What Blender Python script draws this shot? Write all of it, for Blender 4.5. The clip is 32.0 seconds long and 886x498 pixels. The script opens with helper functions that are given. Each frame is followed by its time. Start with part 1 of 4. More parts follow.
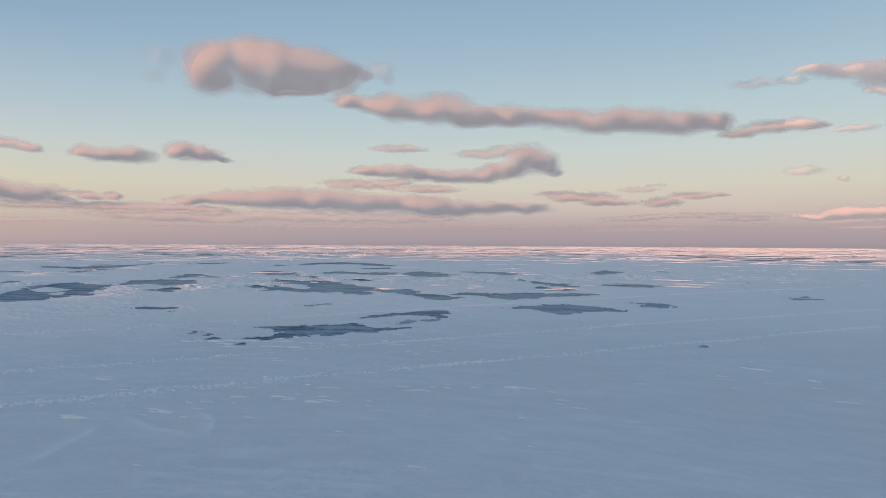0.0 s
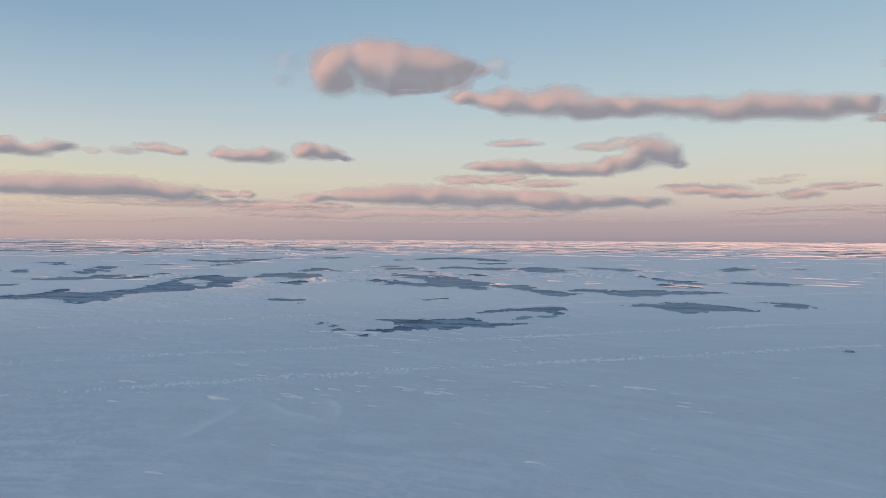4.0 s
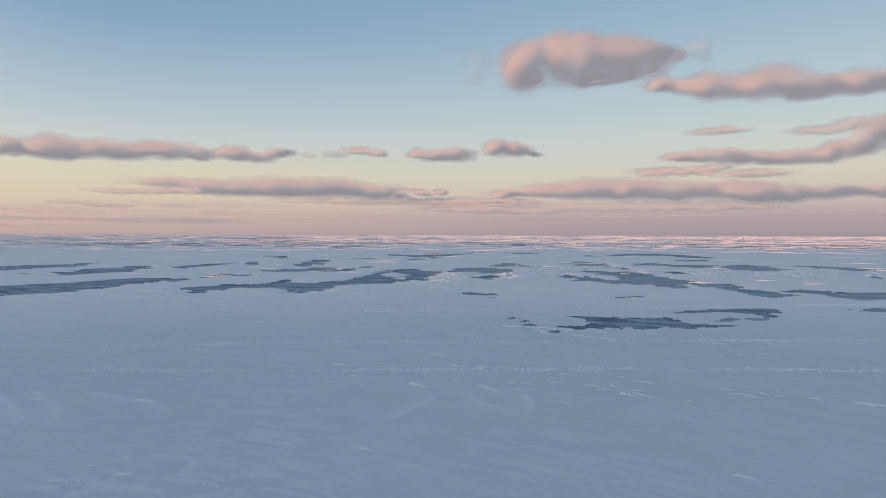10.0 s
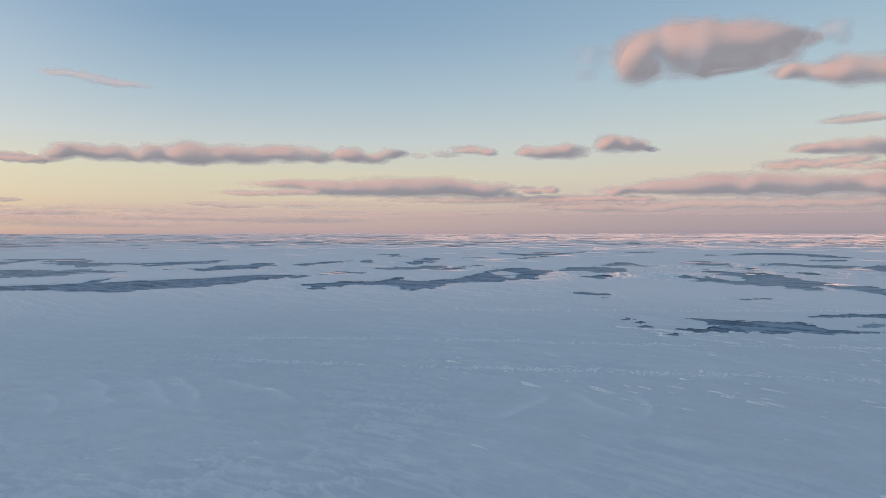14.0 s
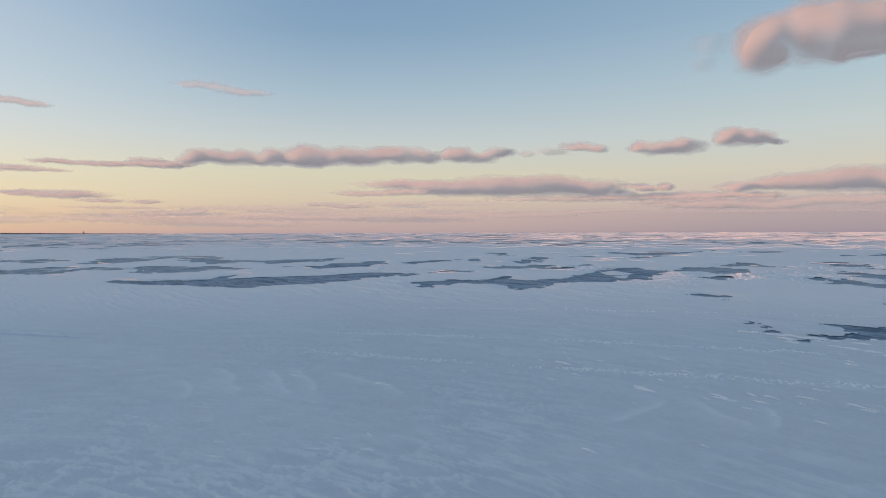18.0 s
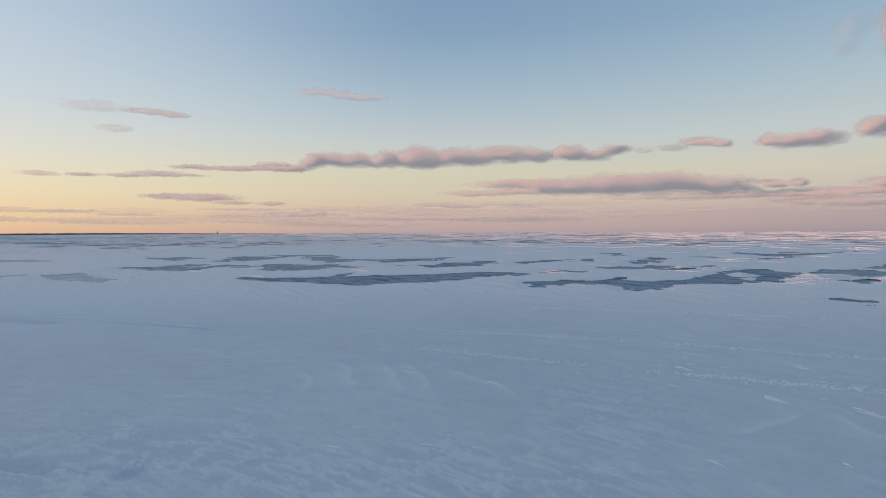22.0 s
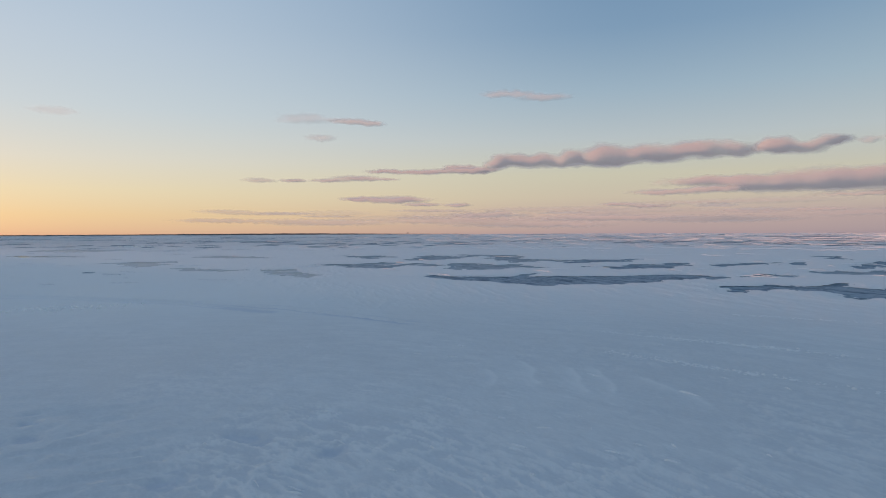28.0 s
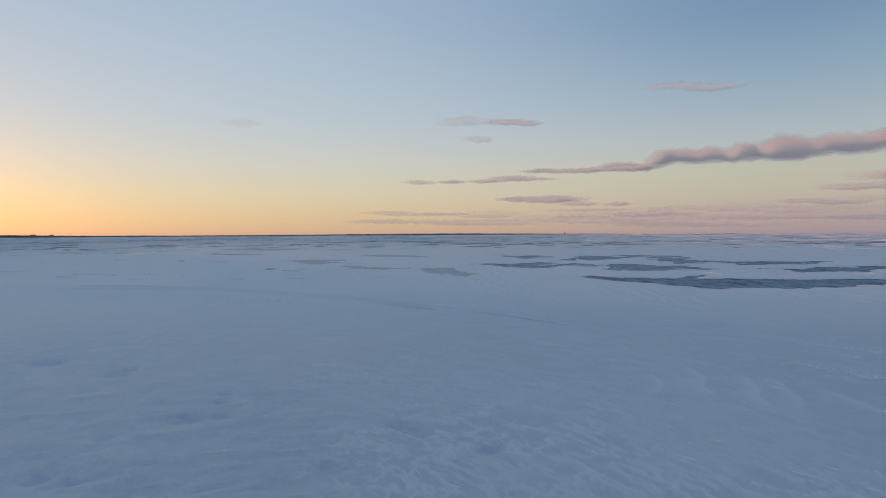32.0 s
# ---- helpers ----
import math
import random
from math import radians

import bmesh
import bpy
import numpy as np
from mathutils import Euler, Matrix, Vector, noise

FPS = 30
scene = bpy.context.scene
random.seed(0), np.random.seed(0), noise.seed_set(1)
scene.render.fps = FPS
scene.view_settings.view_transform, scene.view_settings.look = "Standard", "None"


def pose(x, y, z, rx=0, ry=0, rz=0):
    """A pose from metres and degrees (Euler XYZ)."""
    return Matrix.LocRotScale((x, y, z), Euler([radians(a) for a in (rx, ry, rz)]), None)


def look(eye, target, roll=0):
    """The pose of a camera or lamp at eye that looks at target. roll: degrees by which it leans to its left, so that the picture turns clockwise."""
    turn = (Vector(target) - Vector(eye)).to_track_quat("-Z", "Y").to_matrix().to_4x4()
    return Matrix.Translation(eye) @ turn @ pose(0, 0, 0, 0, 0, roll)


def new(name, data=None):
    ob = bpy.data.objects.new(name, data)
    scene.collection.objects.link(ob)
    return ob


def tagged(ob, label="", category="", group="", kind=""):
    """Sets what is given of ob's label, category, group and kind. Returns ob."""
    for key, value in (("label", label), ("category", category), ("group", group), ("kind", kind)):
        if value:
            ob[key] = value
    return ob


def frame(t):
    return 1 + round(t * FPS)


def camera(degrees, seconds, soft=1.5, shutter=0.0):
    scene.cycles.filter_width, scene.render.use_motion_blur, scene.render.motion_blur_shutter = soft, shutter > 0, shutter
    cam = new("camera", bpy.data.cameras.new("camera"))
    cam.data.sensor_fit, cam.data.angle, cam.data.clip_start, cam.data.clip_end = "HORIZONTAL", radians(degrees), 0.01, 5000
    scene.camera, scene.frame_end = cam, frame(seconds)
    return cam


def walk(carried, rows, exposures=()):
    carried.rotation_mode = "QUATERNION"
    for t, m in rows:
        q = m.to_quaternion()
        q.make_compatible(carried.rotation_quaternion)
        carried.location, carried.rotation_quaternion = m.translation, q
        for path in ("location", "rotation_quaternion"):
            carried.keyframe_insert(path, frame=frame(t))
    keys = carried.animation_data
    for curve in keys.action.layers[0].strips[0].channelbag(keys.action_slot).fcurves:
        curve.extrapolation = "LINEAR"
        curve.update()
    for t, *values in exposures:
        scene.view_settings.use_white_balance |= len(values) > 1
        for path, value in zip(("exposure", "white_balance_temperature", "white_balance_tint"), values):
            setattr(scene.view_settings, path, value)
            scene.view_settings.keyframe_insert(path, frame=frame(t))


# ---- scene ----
# path: seconds, x, y, z, yaw, pitch, roll
EYE = 12.0
PATH = [
    (0, 0.000, 0.000, 12.000, 0.000, -0.422, -0.330),
    (0.5, -0.016, -0.047, 12.011, 1.040, -0.502, -0.341),
    (1, -0.032, -0.093, 12.022, 2.132, -0.575, -0.346),
    (1.5, -0.049, -0.139, 12.033, 3.330, -0.642, -0.346),
    (2, -0.065, -0.184, 12.043, 4.594, -0.704, -0.343),
    (2.5, -0.082, -0.229, 12.052, 5.973, -0.759, -0.333),
    (3, -0.099, -0.272, 12.061, 7.358, -0.817, -0.327),
    (3.5, -0.116, -0.315, 12.070, 8.778, -0.863, -0.321),
    (5.5, -0.187, -0.474, 12.100, 14.727, -1.057, -0.283),
    (6, -0.205, -0.511, 12.106, 16.190, -1.100, -0.289),
    (6.5, -0.223, -0.546, 12.112, 17.642, -1.140, -0.280),
    (7, -0.241, -0.579, 12.118, 19.077, -1.182, -0.269),
    (7.5, -0.259, -0.611, 12.123, 20.460, -1.220, -0.248),
    (8, -0.277, -0.641, 12.127, 21.797, -1.255, -0.234),
    (8.5, -0.295, -0.669, 12.131, 23.116, -1.287, -0.212),
    (9, -0.314, -0.695, 12.135, 24.419, -1.320, -0.187),
    (9.5, -0.332, -0.720, 12.138, 25.709, -1.347, -0.158),
    (10, -0.351, -0.743, 12.141, 26.977, -1.373, -0.138),
    (10.5, -0.369, -0.764, 12.143, 28.187, -1.394, -0.119),
    (11, -0.388, -0.783, 12.145, 29.334, -1.412, -0.104),
    (11.5, -0.407, -0.800, 12.146, 30.551, -1.432, -0.095),
    (12, -0.426, -0.816, 12.147, 31.797, -1.450, -0.081),
    (12.5, -0.445, -0.829, 12.147, 33.011, -1.466, -0.055),
    (13, -0.464, -0.841, 12.147, 34.240, -1.484, -0.025),
    (13.5, -0.483, -0.851, 12.146, 35.496, -1.498, 0.007),
    (14, -0.503, -0.860, 12.145, 36.704, -1.512, 0.027),
    (14.5, -0.522, -0.866, 12.144, 37.857, -1.527, 0.058),
    (16.5, -0.603, -0.877, 12.134, 42.155, -1.568, 0.112),
    (17, -0.624, -0.876, 12.130, 43.474, -1.577, 0.121),
    (17.5, -0.645, -0.874, 12.126, 44.862, -1.585, 0.129),
    (18, -0.667, -0.871, 12.121, 46.238, -1.592, 0.144),
    (18.5, -0.689, -0.867, 12.116, 47.575, -1.597, 0.158),
    (19, -0.711, -0.862, 12.110, 48.898, -1.604, 0.171),
    (19.5, -0.734, -0.856, 12.104, 50.192, -1.609, 0.188),
    (20, -0.757, -0.849, 12.098, 51.439, -1.612, 0.203),
    (20.5, -0.781, -0.842, 12.091, 52.641, -1.610, 0.223),
    (21, -0.805, -0.834, 12.083, 53.830, -1.604, 0.238),
    (21.5, -0.830, -0.826, 12.076, 54.984, -1.595, 0.248),
    (22, -0.856, -0.818, 12.067, 56.108, -1.585, 0.255),
    (22.5, -0.883, -0.810, 12.058, 57.312, -1.577, 0.260),
    (23, -0.910, -0.802, 12.049, 58.553, -1.568, 0.261),
    (23.5, -0.938, -0.795, 12.040, 59.827, -1.558, 0.261),
    (24, -0.966, -0.788, 12.029, 61.123, -1.549, 0.262),
    (24.5, -0.996, -0.782, 12.019, 62.463, -1.544, 0.260),
    (25, -1.027, -0.777, 12.008, 63.826, -1.540, 0.255),
    (25.5, -1.058, -0.773, 11.996, 65.275, -1.534, 0.259),
    (27.5, -1.196, -0.774, 11.945, 70.941, -1.486, 0.232),
    (28, -1.234, -0.780, 11.932, 72.318, -1.470, 0.231),
    (28.5, -1.273, -0.788, 11.917, 73.699, -1.454, 0.236),
    (29, -1.313, -0.799, 11.903, 75.122, -1.436, 0.248),
    (29.5, -1.355, -0.814, 11.887, 76.652, -1.423, 0.258),
    (30, -1.398, -0.831, 11.872, 78.286, -1.413, 0.270),
    (30.5, -1.443, -0.853, 11.856, 80.137, -1.404, 0.284),
    (31, -1.490, -0.878, 11.839, 82.194, -1.397, 0.302),
    (31.5, -1.539, -0.908, 11.822, 84.212, -1.393, 0.319),
    (32, -1.590, -0.942, 11.805, 86.156, -1.402, 0.324),
]
cam = camera(69.16, 32.0, soft=1.05)
walk(cam, [(t, pose(x, y, z, 90 + p, r, a)) for t, x, y, z, a, p, r in PATH],
     exposures=[(0.0, 0.0, 6500, 10), (14.0, 0.0, 6500, 10), (20.0, -0.03, 6500, 10), (25.0, -0.12, 6450, 10), (28.0, -0.21, 6320, 10), (32.0, -0.37, 6080, 10)])


def rgb(r, g, b):
    """A linear colour from 8-bit sRGB."""
    return tuple((c / 255 / 12.92 if c < 10 else ((c / 255 + 0.055) / 1.055) ** 2.4) for c in (r, g, b)) + (1.0,)


def plan(bearing, r, z=0.0):
    """A place from a bearing (degrees, left of straight ahead) and a range in metres."""
    a = radians(bearing)
    return Vector((-math.sin(a) * r, math.cos(a) * r, z))


# ---- light: a dusk sky and a sun on the horizon ----
SUN_BEARING, SUN_HEIGHT = 130.0, 1.8
world = bpy.data.worlds.new("dusk_sky")
scene.world = world
world.use_nodes = True
wt = world.node_tree
wt.nodes.clear()


def wnode(kind, **inputs):
    n = wt.nodes.new(kind)
    for k, v in inputs.items():
        n.inputs[int(k[1:])].default_value = v
    return n


def wlink(a, i, b, j):
    wt.links.new(a.outputs[i], b.inputs[j])


def wmath(op, a, b=None, clamp=False):
    n = wt.nodes.new("ShaderNodeMath")
    n.operation, n.use_clamp = op, clamp
    for k, v in enumerate((a, b)):
        if v is None:
            continue
        if isinstance(v, (int, float)):
            n.inputs[k].default_value = v
        else:
            wt.links.new(v, n.inputs[k])
    return n.outputs[0]


def sky_ramp(fac, stops):
    n = wt.nodes.new("ShaderNodeValToRGB")
    els = n.color_ramp.elements
    for i, (deg, c) in enumerate(stops):
        e = els[i] if i < 2 else els.new(0.999)
        e.position, e.color = math.sin(radians(deg)) ** 0.5, rgb(*c)
    wt.links.new(fac, n.inputs[0])
    return n.outputs[0]


coord = wnode("ShaderNodeTexCoord")
sep = wnode("ShaderNodeSeparateXYZ")
wt.links.new(coord.outputs["Generated"], sep.inputs[0])
up = wmath("POWER", wmath("MAXIMUM", sep.outputs[2], 0.0), 0.5)
flat = wmath("SQRT", wmath("ADD", wmath("MULTIPLY", sep.outputs[0], sep.outputs[0]),
                           wmath("ADD", wmath("MULTIPLY", sep.outputs[1], sep.outputs[1]), 1e-5)))
sb = radians(SUN_BEARING)
toward = wmath("DIVIDE", wmath("ADD", wmath("MULTIPLY", sep.outputs[0], -math.sin(sb)),
                               wmath("MULTIPLY", sep.outputs[1], math.cos(sb))), flat)
far_side = sky_ramp(up, [(0.0, (157, 148, 158)), (90, (106, 125, 149)), (1.5, (172, 159, 166)), (3.0, (196, 184, 181)),
                         (5.0, (205, 200, 189)), (8.0, (195, 204, 203)), (12, (176, 196, 205)), (17, (154, 180, 200)),
                         (24, (128, 161, 188)), (45, (119, 142, 167))])
side = sky_ramp(up, [(0.0, (186, 164, 165)), (90, (106, 125, 149)), (1.5, (200, 178, 171)), (3.0, (211, 198, 178)),
                     (5.0, (211, 206, 184)), (8.0, (193, 202, 205)), (12, (164, 186, 202)), (17, (132, 162, 190)),
                     (24, (113, 147, 181)), (45, (117, 139, 164))])
sun_side = sky_ramp(up, [(0.0, (232, 186, 152)), (90, (104, 123, 148)), (1.5, (239, 212, 166)), (3.5, (236, 222, 188)),
                         (6.0, (227, 223, 210)), (10, (208, 218, 223)), (15, (197, 211, 224)), (22, (179, 200, 221)),
                         (35, (148, 171, 198)), (55, (112, 138, 168))])


def wmix(fac, a, b):
    n = wt.nodes.new("ShaderNodeMix")
    n.data_type = "RGBA"
    wt.links.new(fac, n.inputs[0])
    wt.links.new(a, n.inputs[6])
    wt.links.new(b, n.inputs[7])
    return n.outputs[2]


def wrange(v, lo, hi):
    n = wt.nodes.new("ShaderNodeMapRange")
    n.interpolation_type = "SMOOTHSTEP"
    n.inputs[1].default_value, n.inputs[2].default_value = lo, hi
    wt.links.new(v, n.inputs[0])
    return n.outputs[0]


glow = wmix(wrange(toward, 0.25, 1.0), wmix(wrange(toward, -0.70, 0.35), far_side, side), sun_side)
sky = wnode("ShaderNodeTexSky")
sky.sky_type, sky.sun_disc = "NISHITA", False
sky.sun_elevation, sky.sun_rotation = radians(SUN_HEIGHT), radians(-SUN_BEARING)
bg_air, bg_glow, both = wnode("ShaderNodeBackground"), wnode("ShaderNodeBackground"), wnode("ShaderNodeAddShader")
bg_air.inputs[1].default_value, bg_glow.inputs[1].default_value = 0.03, 0.97
wlink(sky, 0, bg_air, 0)
wt.links.new(glow, bg_glow.inputs[0])
wlink(bg_air, 0, both, 0)
wlink(bg_glow, 0, both, 1)
wlink(both, 0, wnode("ShaderNodeOutputWorld"), 0)

sun = new("sun", bpy.data.lights.new("sun", "SUN"))
sun.data.energy, sun.data.angle, sun.data.color = 3.9, radians(0.55), (1.0, 0.45, 0.24)
sun.matrix_world = look(plan(SUN_BEARING, 100, 100 * math.tan(radians(SUN_HEIGHT))), (0, 0, 0))


# ---- materials ----
class Nodes:
    """A material with short calls for its nodes."""

    def __init__(self, name):
        self.mat = bpy.data.materials.new(name)
        self.mat.use_nodes = True
        self.t = self.mat.node_tree
        self.t.nodes.clear()
        self.out = self.t.nodes.new("ShaderNodeOutputMaterial")
        self.obj = self.t.nodes.new("ShaderNodeTexCoord").outputs["Object"]

    def put(self, socket, v):
        if isinstance(v, (int, float, tuple)):
            socket.default_value = v
        else:
            self.t.links.new(v, socket)

    def math(self, op, a, b=0.0, clamp=False):
        n = self.t.nodes.new("ShaderNodeMath")
        n.operation, n.use_clamp = op, clamp
        self.put(n.inputs[0], a)
        self.put(n.inputs[1], b)
        return n.outputs[0]

    def stretch(self, scale, turn=0.0):
        n = self.t.nodes.new("ShaderNodeMapping")
        self.put(n.inputs[0], self.obj)
        n.inputs[2].default_value = (0, 0, radians(turn))
        n.inputs[3].default_value = scale
        return n.outputs[0]

    def noise(self, vec, scale=1.0, detail=4.0, rough=0.55):
        n = self.t.nodes.new("ShaderNodeTexNoise")
        self.put(n.inputs["Vector"], vec)
        n.inputs["Scale"].default_value, n.inputs["Detail"].default_value = scale, detail
        n.inputs["Roughness"].default_value = rough
        return n.outputs[0]

    def span(self, v, lo, hi, a=0.0, b=1.0):
        n = self.t.nodes.new("ShaderNodeMapRange")
        n.interpolation_type = "SMOOTHSTEP"
        self.put(n.inputs[0], v)
        for k, x in zip((1, 2, 3, 4), (lo, hi, a, b)):
            n.inputs[k].default_value = x
        return n.outputs[0]

    def mix(self, fac, a, b):
        n = self.t.nodes.new("ShaderNodeMix")
        n.data_type = "RGBA"
        self.put(n.inputs[0], fac)
        self.put(n.inputs[6], a)
        self.put(n.inputs[7], b)
        return n.outputs[2]

    def bump(self, height, strength, distance, normal=None):
        n = self.t.nodes.new("ShaderNodeBump")
        self.put(n.inputs["Strength"], strength)
        n.inputs["Distance"].default_value = distance
        self.put(n.inputs["Height"], height)
        if normal is not None:
            self.put(n.inputs["Normal"], normal)
        return n.outputs[0]

    def surface(self, colour, rough=0.6, normal=None, spec=0.5, metal=0.0):
        n = self.t.nodes.new("ShaderNodeBsdfPrincipled")
        self.put(n.inputs["Base Color"], colour)
        self.put(n.inputs["Roughness"], rough)
        self.put(n.inputs["Specular IOR Level"], spec)
        n.inputs["Metallic"].default_value = metal
        if normal is not None:
            self.put(n.inputs["Normal"], normal)
        self.t.links.new(n.outputs[0], self.out.inputs[0])
        return self.mat


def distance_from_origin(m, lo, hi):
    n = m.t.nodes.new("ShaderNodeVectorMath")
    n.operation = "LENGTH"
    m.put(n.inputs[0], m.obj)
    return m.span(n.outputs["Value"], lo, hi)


def swirl(m, along):
    """Coordinates that bend with the wind round a point behind the shore, drawn out along it."""
    sp = m.t.nodes.new("ShaderNodeSeparateXYZ")
    m.put(sp.inputs[0], m.obj)
    x, y = m.math("ADD", sp.outputs[0], 18.0), m.math("ADD", sp.outputs[1], 24.0)
    ang = m.math("ARCTAN2", x, y)
    rad = m.math("SQRT", m.math("ADD", m.math("MULTIPLY", x, x), m.math("MULTIPLY", y, y)))
    cb = m.t.nodes.new("ShaderNodeCombineXYZ")
    m.put(cb.inputs[0], m.math("MULTIPLY", ang, 60.0 * along))
    m.put(cb.inputs[1], rad)
    return cb.outputs[0]


def snow_material():
    m = Nodes("wind_packed_snow")
    wind = swirl(m, 0.45)
    broad = m.noise(m.stretch((0.5, 1.0, 1.0), 7), 0.045, 5, 0.6)
    crust = m.noise(wind, 0.55, 6, 0.62)
    grain = m.noise(wind, 4.0, 4, 0.6)
    glaze = m.math("ADD", m.math("MULTIPLY", broad, 0.55), m.math("MULTIPLY", crust, 0.45))
    fac = m.span(glaze, 0.40, 0.62)
    col = m.mix(fac, (0.70, 0.72, 0.755, 1), (0.81, 0.82, 0.84, 1))
    col = m.mix(m.span(grain, 0.35, 0.7, 0.0, 0.25), col, (0.93, 0.94, 0.95, 1))
    streak = m.noise(swirl(m, 0.22), 1.3, 5, 0.6)
    veil = m.math("MULTIPLY", m.span(streak, 0.54, 0.66), m.span(broad, 0.44, 0.58))
    col = m.mix(m.math("MULTIPLY", veil, 0.4), col, (0.95, 0.95, 0.955, 1))
    # crests and lips whitened in the colour, as if they caught the light
    lit_edge = m.t.nodes.new("ShaderNodeAttribute")
    lit_edge.attribute_name = "crest"
    col = m.mix(lit_edge.outputs["Fac"], col, (0.95, 0.95, 0.955, 1))
    # shade of hollows, drift banks and troughs, put into the colour as dark blue
    shade_tint = m.t.nodes.new("ShaderNodeAttribute")
    shade_tint.attribute_name = "shade_tint"
    col = m.mix(m.math("MULTIPLY", shade_tint.outputs["Fac"], m.span(crust, 0.3, 0.6, 0.6, 1.0)), col, (0.54, 0.60, 0.71, 1))
    # snow colour lightened with distance from the origin, to brighten the middle range
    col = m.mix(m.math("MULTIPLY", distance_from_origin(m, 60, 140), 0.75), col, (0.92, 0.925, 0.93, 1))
    far = distance_from_origin(m, 260, 1000)
    n1 = m.bump(crust, 0.16, 0.4)
    n1 = m.bump(grain, 0.35, 0.03, n1)
    n2 = m.bump(m.noise(m.obj, 0.35, 5, 0.7), m.math("MULTIPLY", far, 0.9), 4.0, n1)
    return m.surface(col, m.span(fac, 0, 1, 0.5, 0.75), n2, 0.25)


def ridge_material(name, dull, clean):
    m = Nodes(name)
    g = m.noise(m.obj, 3.0, 4)
    col = m.mix(m.span(g, 0.35, 0.65), dull, clean)
    return m.surface(col, 0.6, m.bump(g, 0.4, 0.06), 0.3)


def ice_material(name, deep, frost, cover, rough, spec):
    m = Nodes(name)
    wind = m.stretch((0.3, 1.0, 1.0), 4)
    a = m.noise(wind, 0.3, 7, 0.7)
    b = m.noise(m.stretch((0.6, 1.0, 1.0), 20), 1.6, 5, 0.6)
    f = m.span(m.math("ADD", m.math("MULTIPLY", a, 0.65), m.math("MULTIPLY", b, 0.35)), cover, cover + 0.13)
    col = m.mix(f, deep, frost)
    return m.surface(col, m.span(f, 0, 1, rough, 0.75), m.bump(b, 0.35, 0.05), spec)


def plain_material(name, a, b, scale, rough=0.8):
    m = Nodes(name)
    g = m.noise(m.obj, scale, 5)
    return m.surface(m.mix(m.span(g, 0.35, 0.65), a, b), rough, m.bump(g, 0.4, 0.3), 0.3)


def cloud_material(name, white):
    m = Nodes(name)
    att = m.t.nodes.new("ShaderNodeAttribute")
    att.attribute_name = "vapour"
    wisp = m.noise(m.obj, 0.008, 3, 0.5)
    d = m.math("MULTIPLY", att.outputs["Fac"], m.span(wisp, 0.2, 0.6, 0.85, 1.1), True)
    dif = m.t.nodes.new("ShaderNodeBsdfDiffuse")
    dif.inputs[0].default_value = (white, white * 0.98, white, 1)
    tr = m.t.nodes.new("ShaderNodeBsdfTranslucent")
    tr.inputs[0].default_value = (white, white * 0.98, white, 1)
    face = m.t.nodes.new("ShaderNodeAttribute")
    face.attribute_name = "facing"
    m.t.links.new(face.outputs["Vector"], dif.inputs["Normal"])
    away = m.t.nodes.new("ShaderNodeVectorMath")
    away.operation = "SCALE"
    away.inputs["Scale"].default_value = -1.0
    m.t.links.new(face.outputs["Vector"], away.inputs[0])
    m.t.links.new(away.outputs[0], tr.inputs["Normal"])
    body, clear, mixed = (m.t.nodes.new(k) for k in ("ShaderNodeAddShader", "ShaderNodeBsdfTransparent", "ShaderNodeMixShader"))
    m.t.links.new(dif.outputs[0], body.inputs[0])
    m.t.links.new(tr.outputs[0], body.inputs[1])
    # even glow added to the vapour in place of scattered twilight
    fill_glow = m.t.nodes.new("ShaderNodeEmission")
    fill_glow.inputs[0].default_value, fill_glow.inputs[1].default_value = (1.0, 0.92, 0.98, 1), 0.23
    lit = m.t.nodes.new("ShaderNodeAddShader")
    m.t.links.new(body.outputs[0], lit.inputs[0])
    m.t.links.new(fill_glow.outputs[0], lit.inputs[1])
    m.t.links.new(d, mixed.inputs[0])
    m.t.links.new(clear.outputs[0], mixed.inputs[1])
    m.t.links.new(lit.outputs[0], mixed.inputs[2])
    m.t.links.new(mixed.outputs[0], m.out.inputs[0])
    return m.mat


SNOW, WHITE = snow_material(), ridge_material("crisp_white_snow", (0.90, 0.91, 0.93, 1), (0.97, 0.97, 0.97, 1))
PACK = ridge_material("old_pack_ice", (0.74, 0.75, 0.78, 1), (0.90, 0.90, 0.91, 1))
ICE = ice_material("dark_lake_ice", (0.07, 0.13, 0.195, 1), (0.36, 0.45, 0.54, 1), 0.415, 0.6, 0.12)
GREY_ICE = ice_material("frosted_grey_ice", (0.19, 0.26, 0.32, 1), (0.42, 0.49, 0.56, 1), 0.42, 0.6, 0.15)
GLAZED = ice_material("glazed_wet_ice", (0.40, 0.44, 0.46, 1), (0.62, 0.65, 0.68, 1), 0.42, 0.35, 0.5)
GLINT = ice_material("glare_ice", (0.40, 0.42, 0.44, 1), (0.6, 0.62, 0.64, 1), 0.5, 0.12, 0.9)
VAPOUR = cloud_material("cloud_vapour", 0.27)
LAND = plain_material("winter_shore", (0.05, 0.04, 0.035, 1), (0.16, 0.14, 0.13, 1), 0.05)
WOOD = plain_material("bare_winter_trees", (0.03, 0.025, 0.022, 1), (0.075, 0.06, 0.05, 1), 0.2)
MASONRY = plain_material("weathered_masonry", (0.20, 0.16, 0.14, 1), (0.30, 0.26, 0.24, 1), 0.5)
DARK_METAL = plain_material("dark_painted_metal", (0.03, 0.03, 0.035, 1), (0.06, 0.06, 0.06, 1), 1.0, 0.5)


